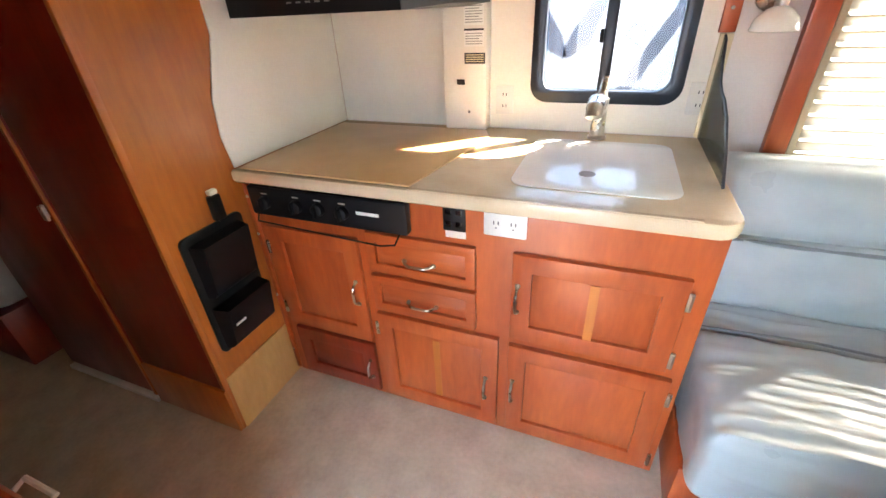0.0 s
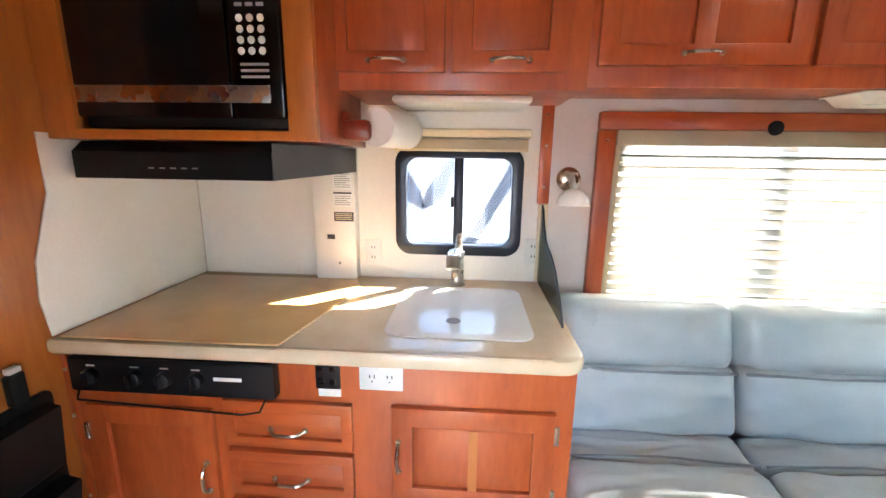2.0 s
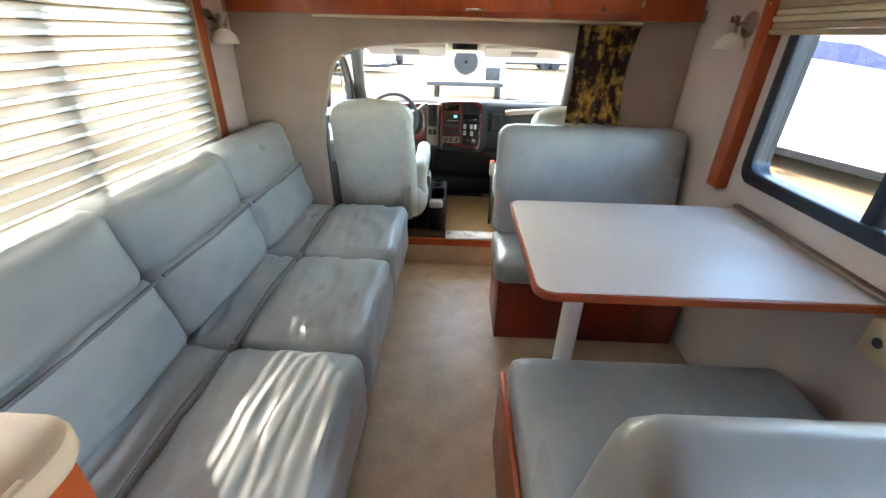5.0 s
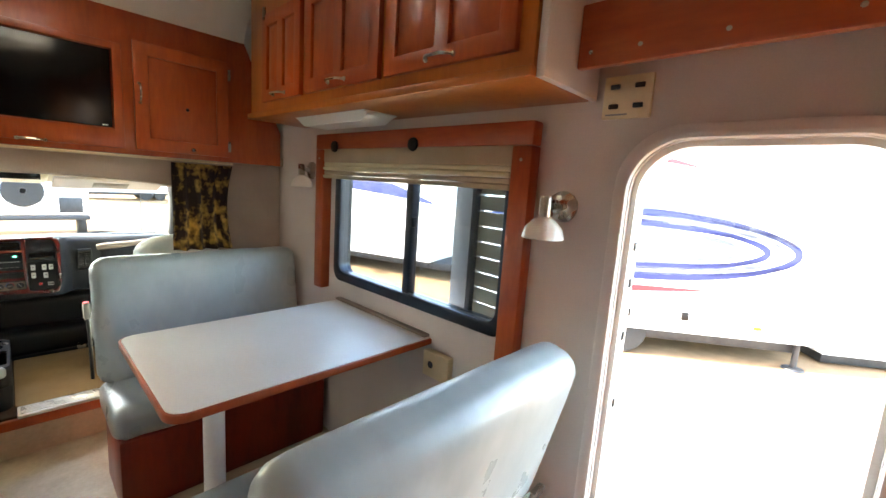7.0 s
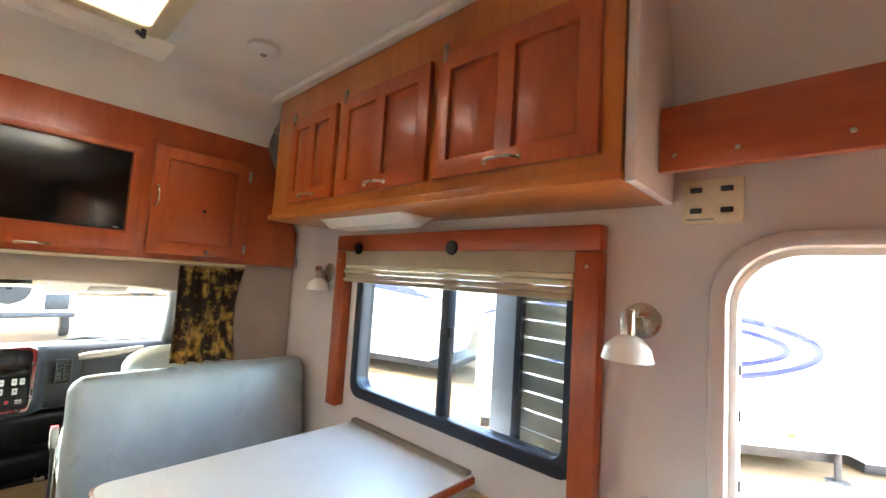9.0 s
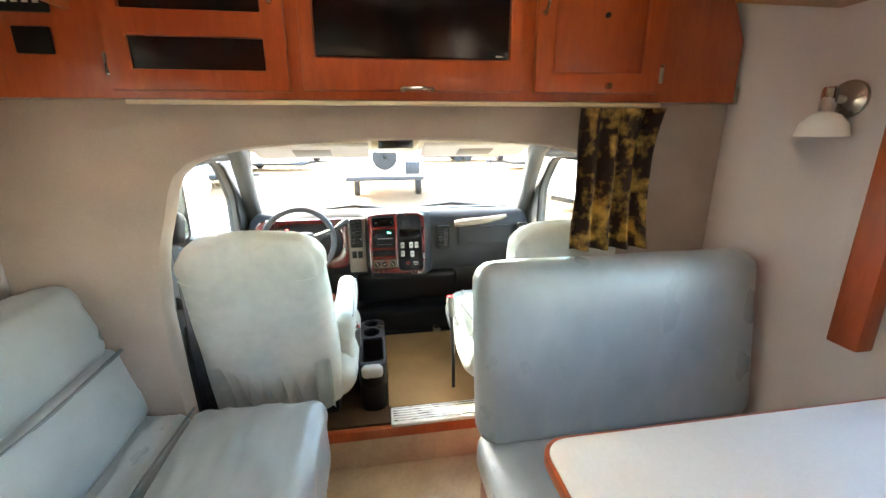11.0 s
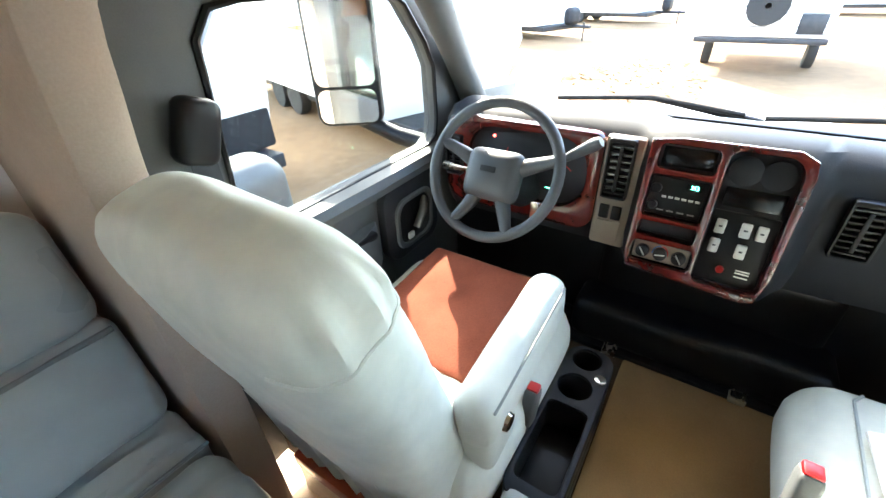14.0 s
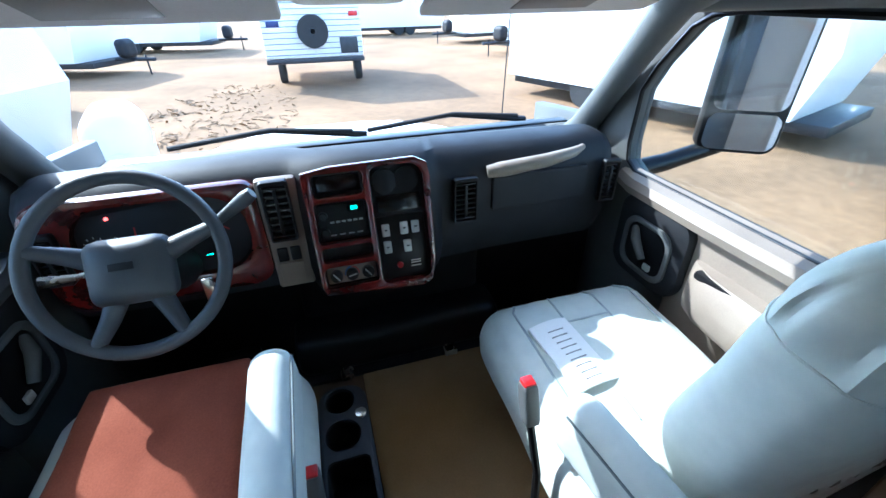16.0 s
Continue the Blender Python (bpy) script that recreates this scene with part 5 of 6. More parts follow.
vent(0.028, 0.09, 0.715, 0.866, CLM, 0.022)
vent(0.488, 0.54, 0.69, 0.81, CLM, 0.026)
for u in (0.032, 0.062):
    part("dash_switch", box(u, u + 0.024, 0.655, 0.692, 0.022, 0.03, 0.003, CLM), BLACK, ds)
part("blank_panel", box(0.03, 0.088, 0.595, 0.648, 0.022, 0.027, 0.002, CLM), DASHT, ds)
# centre stack, leaning back at its top
no = Vector((-0.968, 0, 0.25))
ST = Matrix(((0, 0.235, no.x, 3.884), (0.84, 0, 0, -0.145), (0, 0.91, no.z, 0.081), (0, 0, 0, 1)))
outl = [(0.165, 0.60), (0.155, 0.57), (0.02, 0.562), (-0.12, 0.552), (-0.15, 0.56), (-0.165, 0.62), (-0.172, 0.84), (-0.165, 0.872), (-0.13, 0.888), (0.10, 0.885), (0.17, 0.875)]
stk = part("stack_trim", plate([outl, rrect(0.015, 0.145, 0.815, 0.868, 0.012), rrect(0.012, 0.15, 0.702, 0.80, 0.010), rrect(0.012, 0.148, 0.655, 0.69, 0.008), rrect(0.005, 0.15, 0.588, 0.64, 0.012), rrect(-0.15, -0.005, 0.575, 0.872, (0.02, 0.02, 0.02, 0.04))], 0.04, ST, 0.005, -0.01), BURL, ds, "glossy red burl centre stack")
part("stack_panel", plate([rrect(-0.16, 0.16, 0.568, 0.876, 0.02)], 0.006, ST, 0, -0.004), DASHM, ds)
part("pocket", box(0.02, 0.14, 0.82, 0.863, -0.002, 0.003, 0.002, ST), GLOSSB, ds)
ra = part("radio", box(0.016, 0.146, 0.706, 0.796, -0.002, 0.012, 0.004, ST), BLACK, ds, "black radio with a green clock display")
for v in (0.768, 0.728):
    part("knob", lathe([(0.011, 0), (0.010, 0.012), (0.008, 0.014)], ST @ Vector((0.131, v, 0.012)), no, 16), BLACK, ra)
part("display_window", box(0.03, 0.065, 0.772, 0.788, 0.012, 0.0125, 0, ST), GLOSSB, ra)
text("353", 0.0125, ST @ Matrix.Translation((0.046, 0.780, 0.0132)) @ Matrix.Diagonal((-1, 1, 1, 1)), "clock_digits", ra, GREEN_LED)
for i in range(6):
    part("button", box(0.026 + 0.0155 * i, 0.037 + 0.0155 * i, 0.748, 0.753, 0.012, 0.0135, 0.0005, ST), SWITCH, ra)
for i in range(4):
    part("button", box(0.03 + 0.024 * i, 0.046 + 0.024 * i, 0.717, 0.72, 0.012, 0.013, 0, ST), GREYP, ra)
part("blank_slot", box(0.016, 0.144, 0.659, 0.686, -0.002, 0.005, 0.002, ST), BLACK, ds)
cli = part("climate_panel", box(0.009, 0.146, 0.592, 0.636, -0.002, 0.012, 0.004, ST), DASHT, ds, "taupe climate control panel")
for u in (0.122, 0.078, 0.033):
    kn = part("dial", lathe([(0.015, 0), (0.014, 0.010), (0.011, 0.012)], ST @ Vector((u, 0.613, 0.012)), no, 20), BLACK, cli)
    part("pointer", box(-0.0015, 0.0015, -0.012, 0.013, 0.012, 0.016, 0.001, ST @ Matrix.Translation((u, 0.613, 0.012)) @ Matrix.Rotation(radians(-40 if u != 0.078 else 80), 4, "Z")), SWITCH, kn)
for sgn, mt in ((1, BLUE), (-1, RED)):
    part("scale_arc", tube([ST @ Vector((0.078 + sgn * 0.019 * math.sin(radians(a)), 0.613 + 0.019 * math.cos(radians(a)), 0.0125)) for a in range(5, 100, 15)], 0.0015, 5), mt, cli)
for u in (-0.045, -0.108):
    part("gauge_blank", lathe([(0.029, 0), (0.029, 0.008), (0.026, 0.010)], ST @ Vector((u, 0.833, 0.0)), no, 28), DASHM, ds)
part("pocket", box(-0.142, -0.018, 0.755, 0.797, 0.0, 0.006, 0.002, ST), GLOSSB, ds)
part("switch_plate", box(-0.148, -0.008, 0.578, 0.745, -0.002, 0.006, 0.004, ST), BLACK, ds)
for u, v in ((-0.032, 0.71), (-0.085, 0.71), (-0.118, 0.71), (-0.032, 0.665), (-0.09, 0.662)):
    sw_ = part("rocker_switch", box(u - 0.011, u + 0.011, v - 0.016, v + 0.016, 0.005, 0.016, 0.003, ST), SWITCH, ds)
    part("icon", box(u - 0.004, u + 0.004, v - 0.001, v + 0.003, 0.016, 0.0164, 0, ST), INK, sw_)
part("red_button", lathe([(0.008, 0), (0.007, 0.008)], ST @ Vector((-0.062, 0.612, 0.006)), no, 16), RED, ds)
for v in (0.603, 0.612, 0.618):
    part("label_bar", box(-0.125, -0.095, v - 0.0015, v + 0.0015, 0.006, 0.0065, 0, ST), WPLAST, ds)
vent(-0.428, -0.362, 0.685, 0.812, CLM, 0.016)
vent(-0.855, -0.803, 0.685, 0.812, CLM, 0.016)
part("glove_box", plate([rrect(-0.765, -0.475, 0.70, 0.80, 0.012)], 0.014, CLM, 0.005, 0.004), DASHM, ds, "charcoal glove box door")
part("grab_handle", tube([(4.105, -0.455, 0.818), (4.095, -0.49, 0.824), (4.095, -0.62, 0.834), (4.10, -0.70, 0.845), (4.12, -0.74, 0.85)], [0.016, 0.02, 0.018, 0.014, 0.008], 12), DASHT, ds, "taupe padded grab bar")
part("pedal", box(4.20, 4.23, 0.10, 0.17, 0.16, 0.24, 0.006), BLACK, ds)
part("pedal", box(4.20, 4.23, 0.22, 0.34, 0.22, 0.30, 0.006), BLACK, ds)

shift(ds, -0.04, 0, 0.0)

# steering wheel
sw = thing("steering_wheel", "grey four-spoke steering wheel", "steering wheel", (4.0, 0.31, 0.776))
axv = Vector((-0.88, 0, 0.47)).normalized()
SW = Matrix.Translation((3.985, 0.322, 0.788)) @ Matrix(((0, axv.z, axv.x, 0), (1, 0, 0, 0), (0, -axv.x, axv.z, 0), (0, 0, 0, 1)))
part("rim", tube([SW @ Vector((0.163 * math.cos(a * 6.28319 / 48), 0.163 * math.sin(a * 6.28319 / 48), 0)) for a in range(48)], 0.0135, 12, closed=True), WHEELM, sw)
part("hub", cushion((0.145, 0.125, 0.055), SW @ Matrix.Translation((0, -0.01, -0.015)), 0.025, 8, 0.012), WHEELM, sw)
for a in (18, 162, -62, -118):
    c_, s_ = math.cos(radians(a)), math.sin(radians(a))
    part("spoke", tube([SW @ Vector((0.06 * c_, 0.05 * s_, -0.02)), SW @ Vector((0.11 * c_, 0.11 * s_, -0.014)), SW @ Vector((0.158 * c_, 0.158 * s_, 0))], [0.022, 0.017, 0.013], 10), WHEELM, sw)
part("emblem", box(-0.02, 0.02, -0.007, 0.007, 0.026, 0.029, 0.002, SW), DASHM, sw)
sc_ = thing("steering_column", "dark steering column with levers", "steering column", (4.1, 0.31, 0.7))
part("column", tube([(4.0, 0.312, 0.762), (4.25, 0.312, 0.63)], [0.05, 0.065], 14), DASHM, sc_)
part("shift_lever", tube([(4.06, 0.26, 0.77), (4.04, 0.16, 0.83), (4.02, 0.10, 0.875), (4.02, 0.085, 0.885)], [0.009, 0.010, 0.015, 0.012], 10), WHEELM, sc_)
part("turn_signal", tube([(4.06, 0.36, 0.75), (4.03, 0.43, 0.755), (4.02, 0.485, 0.76)], [0.006, 0.006, 0.012], 8), CHROME, sc_)
part("keys", box(4.0, 4.012, 0.20, 0.222, 0.66, 0.72, 0.003), CHROME, sc_)

shift(sw, -0.075, -0.004, 0.002)
shift(sc_, -0.07, 0, 0.0)

dg = thing("engine_cover", "black moulded engine cover under the dashboard", "engine cover", (4.25, -0.2, CF))
part("shell", cushion((0.5, 0.66, 0.15), Matrix.Translation((4.345, -0.21, CF + 0.08)), 0.04, 12, 0.01), BLACK, dg)
part("rear_shell", cushion((0.30, 0.60, 0.24), Matrix.Translation((4.36, -0.21, CF + 0.22)), 0.05, 10), BLACK, dg)
part("flange", box(4.075, 4.3, -0.56, 0.13, CF, CF + 0.022, 0.008), BLACK, dg)
for y in (-0.02, -0.356):
    part("latch", box(4.062, 4.095, y - 0.02, y + 0.02, CF + 0.012, CF + 0.03, 0.003), CHROME, dg, "bright latch")
    for dy in (-0.012, 0.012):
        part("latch_hook", tube([(4.07, y + dy, CF + 0.02), (4.062, y + dy, CF + 0.038), (4.085, y + dy, CF + 0.042)], 0.004, 6), CHROME, dg)

cn = thing("floor_console", "black plastic floor console with cup holders", "console", (3.65, -0.005, CF))
con = rrect(3.43, 3.868, -0.062, 0.050, 0.045)


def ring(x, r=0.038):
    return [(x + r * math.cos(a / 3.82), 0.0 + r * math.sin(a / 3.82)) for a in range(24)]


part("body", plate([con], 0.11, FZ(CF + 0.001), 0.008), BLACK, cn)
part("wall", plate([con, rrect(3.475, 3.675, -0.050, 0.038, 0.015), ring(3.733), ring(3.825, 0.034)], 0.085, FZ(CF + 0.112), 0.005), BLACK, cn)
part("rim", plate([con, rrect(3.475, 3.675, -0.050, 0.038, 0.015), ring(3.733), ring(3.825, 0.034)], 0.010, FZ(CF + 0.1975), 0.004), DASHM, cn, "worn charcoal top rim")
part("end_cap", cushion((0.045, 0.085, 0.05), Matrix.Translation((3.437, -0.005, CF + 0.185)), 0.018, 6), SWITCH, cn, "worn pale latch at the console end")
part("lighter_socket", lathe([(0.013, 0), (0.013, 0.004), (0.009, 0.005)], (3.777, -0.044, CF + 0.207), (0, 0, 1), 16), CHROME, cn)

# captain seats


def captain_seat(label, cx, cy, top, arm_side, suede, clip, arm, turn, lean=11, back=0.0):
    """A pale seat with gathered cover; cx, cy the middle of its cushion."""
    s = thing("captain_seat", label, "car seat", (cx, cy, CF), group="cab seats")
    T = Matrix.Translation((cx, cy, 0))
    part("pedestal", box(cx - 0.18, cx + 0.18, cy - 0.17, cy + 0.17, CF, 0.33, 0.02), BLACK, s)
    part("cushion", cushion((0.56, 0.50, 0.19), T @ Matrix.Translation((0.01, 0, 0.40)) @ Matrix.Rotation(radians(-4), 4, "Y"), 0.085, 18, 0.025, 0.004, cx), SEATC, s)
    for dy in (-0.17, -0.06, 0.06, 0.17):
        part("channel", tube([(cx + dx, cy + dy * (1 - 0.12 * (dx > 0.2)), 0.502 + 0.012 * math.cos(dx * 4) + dx * 0.07 - 0.10 * dy * dy - (0.012 if dx > 0.2 else 0)) for dx in (-0.14, -0.07, 0, 0.07, 0.14, 0.20, 0.235)], 0.003, 6), LEATHER, s)
    if not suede:
        for dx in (0.0, 0.07, 0.13):
            part("pleat", tube([(cx + dx, cy + dy, 0.513 + dx * 0.07 - 0.10 * dy * dy) for dy in (-0.06, -0.03, 0, 0.03, 0.06)], 0.003, 6), LEATHER, s)
    R = T @ Matrix.Translation((-0.235, back, 0.47)) @ Matrix.Rotation(radians(-lean), 4, "Y")
    h = top - 0.44
    bm = bmesh.new()
    rings = []
    NA, NK = 72, 44
    seam = []
    for k in range(NK + 1):
        f = k / NK
        w = 0.232 * (1 - 0.10 * f) * (1 if f < 0.84 else math.sqrt(max(0.0, 1 - ((f - 0.84) / 0.16) ** 3.2)) * 0.8 + 0.2)
        th = 0.095 * (1 - 0.15 * f) * (1 if f < 0.86 else max(0.12, math.sqrt(max(0.0, 1 - ((f - 0.86) / 0.15) ** 2))))
        loop = []
        for q in range(NA):
            a = 6.28319 * q / NA
            c_, s_ = math.cos(a), math.sin(a)
            px = th * math.copysign(abs(c_) ** 0.6, c_)
            py = w * math.copysign(abs(s_) ** 0.45, s_)
            pleat = 0.0085 * math.sin(q * 1.15 + 2 * noise.noise(Vector((a * 2, f * 3, cx)))) * max(0, 1 - abs(f - 0.88) / 0.08) * s_ * s_
            sag = 0.006 * noise.noise(Vector((py * 7, f * 5, px * 7 + cx)))
            loop.append(R @ Vector((px + sag - 0.02 * f, py + (pleat + sag) * math.copysign(1, s_), -0.14 + f * (h + 0.14))))
        if k == round(NK * 0.81):
            seam = [p + (p - R @ Vector((-0.016, 0, -0.14 + f * (h + 0.14)))) * 0.004 for p in loop]
        rings.append([bm.verts.new(p) for p in loop])
    for a, b in zip(rings, rings[1:]):
        for q in range(NA):
            bm.faces.new((a[q], a[(q + 1) % NA], b[(q + 1) % NA], b[q]))
    bm.faces.new(rings[0][::-1])
    bm.faces.new(rings[-1])
    bk = part("backrest", bm, SEATC, s)
    for sd in (seam[NA // 16:7 * NA // 16], seam[9 * NA // 16:15 * NA // 16]):
        part("welt", tube(sd, 0.0025, 5), SEATC, bk)
    for sd in (-1, 1):
        part("seam", tube([R @ Vector((-0.075 + 0.025 * f, sd * 0.198 * (1 - 0.10 * f), -0.10 + f * (h + 0.06))) for f in (0, 0.2, 0.4, 0.6, 0.8)], 0.0025, 6), LEATHER_D, bk)
    sk_ = []
    for k in range(4):
        z = 0.40 - 0.075 * k
        sk_.append([(cx - 0.345 + 0.009 * math.sin(j * 1.3 + noise.noise(Vector((j * 0.4, cx, 0))) * 3) * (0.3 + 0.25 * k) + 0.015 * k, cy + back - 0.20 + 0.40 * j / 40, z + 0.13 + 0.006 * math.sin(j * 0.9)) for j in range(41)])
    sb = loft(sk_, closed=False)
    bmesh.ops.solidify(sb, geom=sb.faces[:], thickness=0.004)
    part("skirt", sb, SEATC, s, "gathered skirt of the seat cover")
    ax_, ay_, az_, aw_ = arm
    A = Matrix.Translation((ax_, ay_, az_)) @ Matrix.Rotation(radians(arm_side * aw_), 4, "Z") @ Matrix.Rotation(radians(-8), 4, "Y")
    part("armrest", cushion((0.36, 0.082, 0.125), A, 0.038, 14, 0.006, 0.002), SEATC, s)
    part("arm_bracket", cushion((0.13, 0.074, 0.20), A @ Matrix.Translation((-0.11, -arm_side * 0.004, -0.07)), 0.034, 8, 0.0, 0.002), SEATC, s)
    part("arm_seam", tube([A @ Vector((x, arm_side * 0.036, 0.045)) for x in (-0.15, -0.05, 0.05, 0.15)], 0.0025, 6), LEATHER_D, s)
    part("arm_knob", lathe([(0.018, 0), (0.016, 0.008), (0.008, 0.009)], A @ Vector((-0.12, arm_side * 0.040, -0.02)), (0, arm_side, 0), 16), CHROME, s)
    shift(s, 0, 0, 0, turn)
    if suede:
        su = cushion((0.36, 0.31, 0.026), T @ Matrix.Translation((0.085, 0.02, 0.514)) @ Matrix.Rotation(radians(-4), 4, "Y"), 0.011, 16, 0.016, 0.004, 4)
        tagged(part("seat_pad", su, RUST), "rust brown suede pad lying on the driver seat", "seat pad")
    clip, by, bz = clip
    bc_ = thing("seat_belt_buckle", "grey seat belt buckle with a red button on a stalk", "buckle", (clip, by, CF), group="seat belt buckles")
    part("stalk", tube([(clip - 0.07, by, CF + 0.04), (clip - 0.05, by, bz - 0.13), (clip, by, bz - 0.03)], 0.008, 8), BLACK, bc_)
    part("housing", cushion((0.035, 0.03, 0.085), Matrix.Translation((clip + 0.008, by, bz)) @ Matrix.Rotation(radians(18), 4, "Y"), 0.008, 5), DASHG, bc_)
    part("button", box(clip + 0.008, clip + 0.032, by - 0.012, by + 0.012, bz + 0.036, bz + 0.047, 0.003), RED, bc_)
    return s


captain_seat("pale grey captain seat with a rust suede pad on its cushion", 3.62, 0.30, 0.985, -1, True, (3.585, 0.055, 0.445), (3.575, 0.09, 0.60, 0), 0, 14, 0.03)
captain_seat("pale grey captain seat with a booklet lying on it", 3.65, -0.62, 0.96, 1, False, (3.56, -0.345, 0.565), (3.35, -0.425, 0.565, 12), 0, 10, -0.11)
bo = thing("booklet", "white glossy booklet lying on the passenger seat", "booklet", (3.69, -0.51, 0.5))
BOM = Matrix.Translation((3.69, -0.515, 0.518)) @ Matrix.Rotation(radians(6), 4, "Z") @ Matrix.Rotation(radians(-5), 4, "Y") @ Matrix.Diagonal((0.85, 0.68, 1, 1))
secs = []
for j in range(9):
    y = -0.075 + 0.15 * j / 8
    z = 0.008 * math.sin(j / 8 * 3.14)
    secs.append([BOM @ Vector(p) for p in ((-0.11, y, z), (0.11, y, z), (0.11, y, z + 0.006), (-0.11, y, z + 0.006))])
part("booklet_block", loft(secs), PAPER, bo)
for i in range(9):
    part("text_line", box(-0.09 + 0.02 * i, -0.087 + 0.02 * i, -0.03, 0.03, 0.0125, 0.0146, 0, BOM), GREYP, bo)

# ---- outside ----
GZ = -0.95
gr = bmesh.new()
N = 90
grid = [[None] * (N + 1) for _ in range(N + 1)]
for i in range(N + 1):
    for j in range(N + 1):
        fx, fy = (i / N * 2 - 1), (j / N * 2 - 1)
        x, y = 3 + math.copysign(abs(fx) ** 2.6, fx) * 400, math.copysign(abs(fy) ** 2.6, fy) * 400
        d = math.hypot(x - 3, y)
        z = GZ + 0.04 * noise.noise(Vector((x * 0.4, y * 0.4, 0))) * (d > 4)
        if abs(x - 13) < 3 and abs(y - 1.6) < 2:
            z += 0.05 * abs(noise.noise(Vector((x * 2, y * 2, 3))))
        grid[i][j] = gr.verts.new((x, y, z))
for i in range(N):
    for j in range(N):
        gr.faces.new((grid[i][j], grid[i + 1][j], grid[i + 1][j + 1], grid[i][j + 1]))
solid("ground", gr, SAND, "pale packed sandy dirt of a storage lot", "ground", kind="structure")
mu = bmesh.new()
for i in range(420):
    a, r = random.uniform(0, 6.283), random.random() ** 0.6
    c = Vector((13.6 + 3.4 * r * math.cos(a) + noise.noise(Vector((a * 2, 0, 0))), 1.9 + 1.6 * r * math.sin(a), GZ + 0.03))
    q = Matrix.Translation(c) @ Euler((random.uniform(-0.5, 0.5), random.uniform(-0.5, 0.5), random.uniform(0, 3.1))).to_matrix().to_4x4()
    v = [mu.verts.new(q @ Vector(p)) for p in ((-0.09, -0.02, 0), (0.09, -0.015, 0), (0.08, 0.02, 0.01), (-0.09, 0.02, 0), (0, 0, 0.02))]
    for f in ((0, 1, 4), (1, 2, 4), (2, 3, 4), (3, 0, 4)):
        mu.faces.new([v[k] for k in f])
solid("mulch", mu, MULCH, "scattered brown mulch on the dirt", "mulch", kind="stuff")

# own bonnet and wipers
hb = thing("bonnet", "white bonnet of the motorhome beyond the windshield", "bonnet", (5.1, -0.15, 0.6))
part("panel", loft([[(x, -0.15 + w * u, z - 0.12 * abs(u) ** 3) for u in (-1, -0.8, -0.5, -0.2, 0.2, 0.5, 0.8, 1)] + [(x, -0.15 + w, z - 0.5), (x, -0.15 - w, z - 0.5)] for x, w, z in ((4.66, 0.78, 0.73), (5.0, 0.78, 0.71), (5.5, 0.72, 0.62), (5.8, 0.66, 0.48))]), TRAILER, hb)
part("cowl", box(4.56, 4.68, -0.92, 0.62, 0.66, 0.775, 0.02), BLACK, hb, "black wiper cowl")
for y0, y1 in ((0.40, -0.22), (-0.22, -0.84)):
    wp = thing("wiper", "black windshield wiper resting on the glass", "wiper", (4.6, (y0 + y1) / 2, 0.79), group="wipers")
    part("arm", tube([(4.62, y1, 0.79), (4.60, (y0 + y1) / 2, 0.835), (4.585, y0 - 0.1, 0.825)], [0.012, 0.008, 0.006], 8), BLACK, wp)
    part("blade", tube([(4.585, y1 + 0.05, 0.815), (4.57, (y0 + y1) / 2, 0.845), (4.585, y0, 0.812)], 0.008, 8), RUBBER, wp)
an = solid("antenna", tube([(4.75, -0.80, 0.70), (4.70, -0.80, 1.5)], 0.0025, 6), STEEL, "thin black whip antenna on the bonnet", "antenna")
body = bmesh.new()
box(-2.7, 3.3, YR - 0.06, YR - 0.052, -0.60, -0.31, 0, bm=body)
box(-2.7, 3.3, YL + 0.052, YL + 0.06, -0.60, -0.11, 0, bm=body)
box(-2.7, 4.6, YR + 0.1, YL - 0.1, -0.60, -0.50, 0, bm=body)
solid("motorhome_skirt", body, TRAILER, "white lower skirt of the motorhome outside", "skirt", kind="structure")
solid("roof", plate([rrect(-2.7, 4.1, YR - 0.06, YL + 0.06), rrect(HATCH[0] - 0.04, HATCH[1] + 0.04, HATCH[2] - 0.04, HATCH[3] + 0.04)], 0.04, FZ(2.30)), TRAILER, "white motorhome roof", "roof", kind="structure")
solid("bunk_nose", plate([[(XB + 0.1, 1.425), (4.25, 1.425), (4.35, 1.6), (4.1, 2.31), (XB + 0.1, 2.31)]], YL - YR, FY(YR, 1)), TRAILER, "white over-cab bunk of the motorhome", "bunk", kind="structure")

# the open entry door, swung outwards
ed = thing("entry_door", "open white entry door with a louvred window, swung outside", "door", (1.27, -1.3, -0.2))
DM = Matrix.Translation((1.27, YR - 0.07, 0)) @ Matrix.Rotation(radians(-6), 4, "Z") @ Matrix(((1, 0, 0, 0), (0, 0, 1, 0), (0, 1, 0, 0), (0, 0, 0, 1)))
part("slab", plate([rrect(0.0, 0.72, -0.25, 1.5, (0.01, 0.01, 0.12, 0.12)), rrect(0.30, 0.60, 0.75, 1.38, 0.04)], 0.04, DM, 0.004, -0.05), TRAILER, ed)
part("window_frame", plate([rrect(0.28, 0.62, 0.73, 1.40, 0.05), rrect(0.305, 0.595, 0.755, 1.375, 0.04)], 0.05, DM, 0.004, -0.054), DARKAL, ed)
for k in range(10):
    part("louvre", box(0.305, 0.595, 0.765 + 0.06 * k, 0.819 + 0.06 * k, -0.034, -0.026, 0.002, DM), CREAM, ed)
    part("louvre_clip", box(0.32, 0.37, 0.765 + 0.06 * k, 0.773 + 0.06 * k, -0.026, -0.01, 0.002, DM), WPLAST, ed)


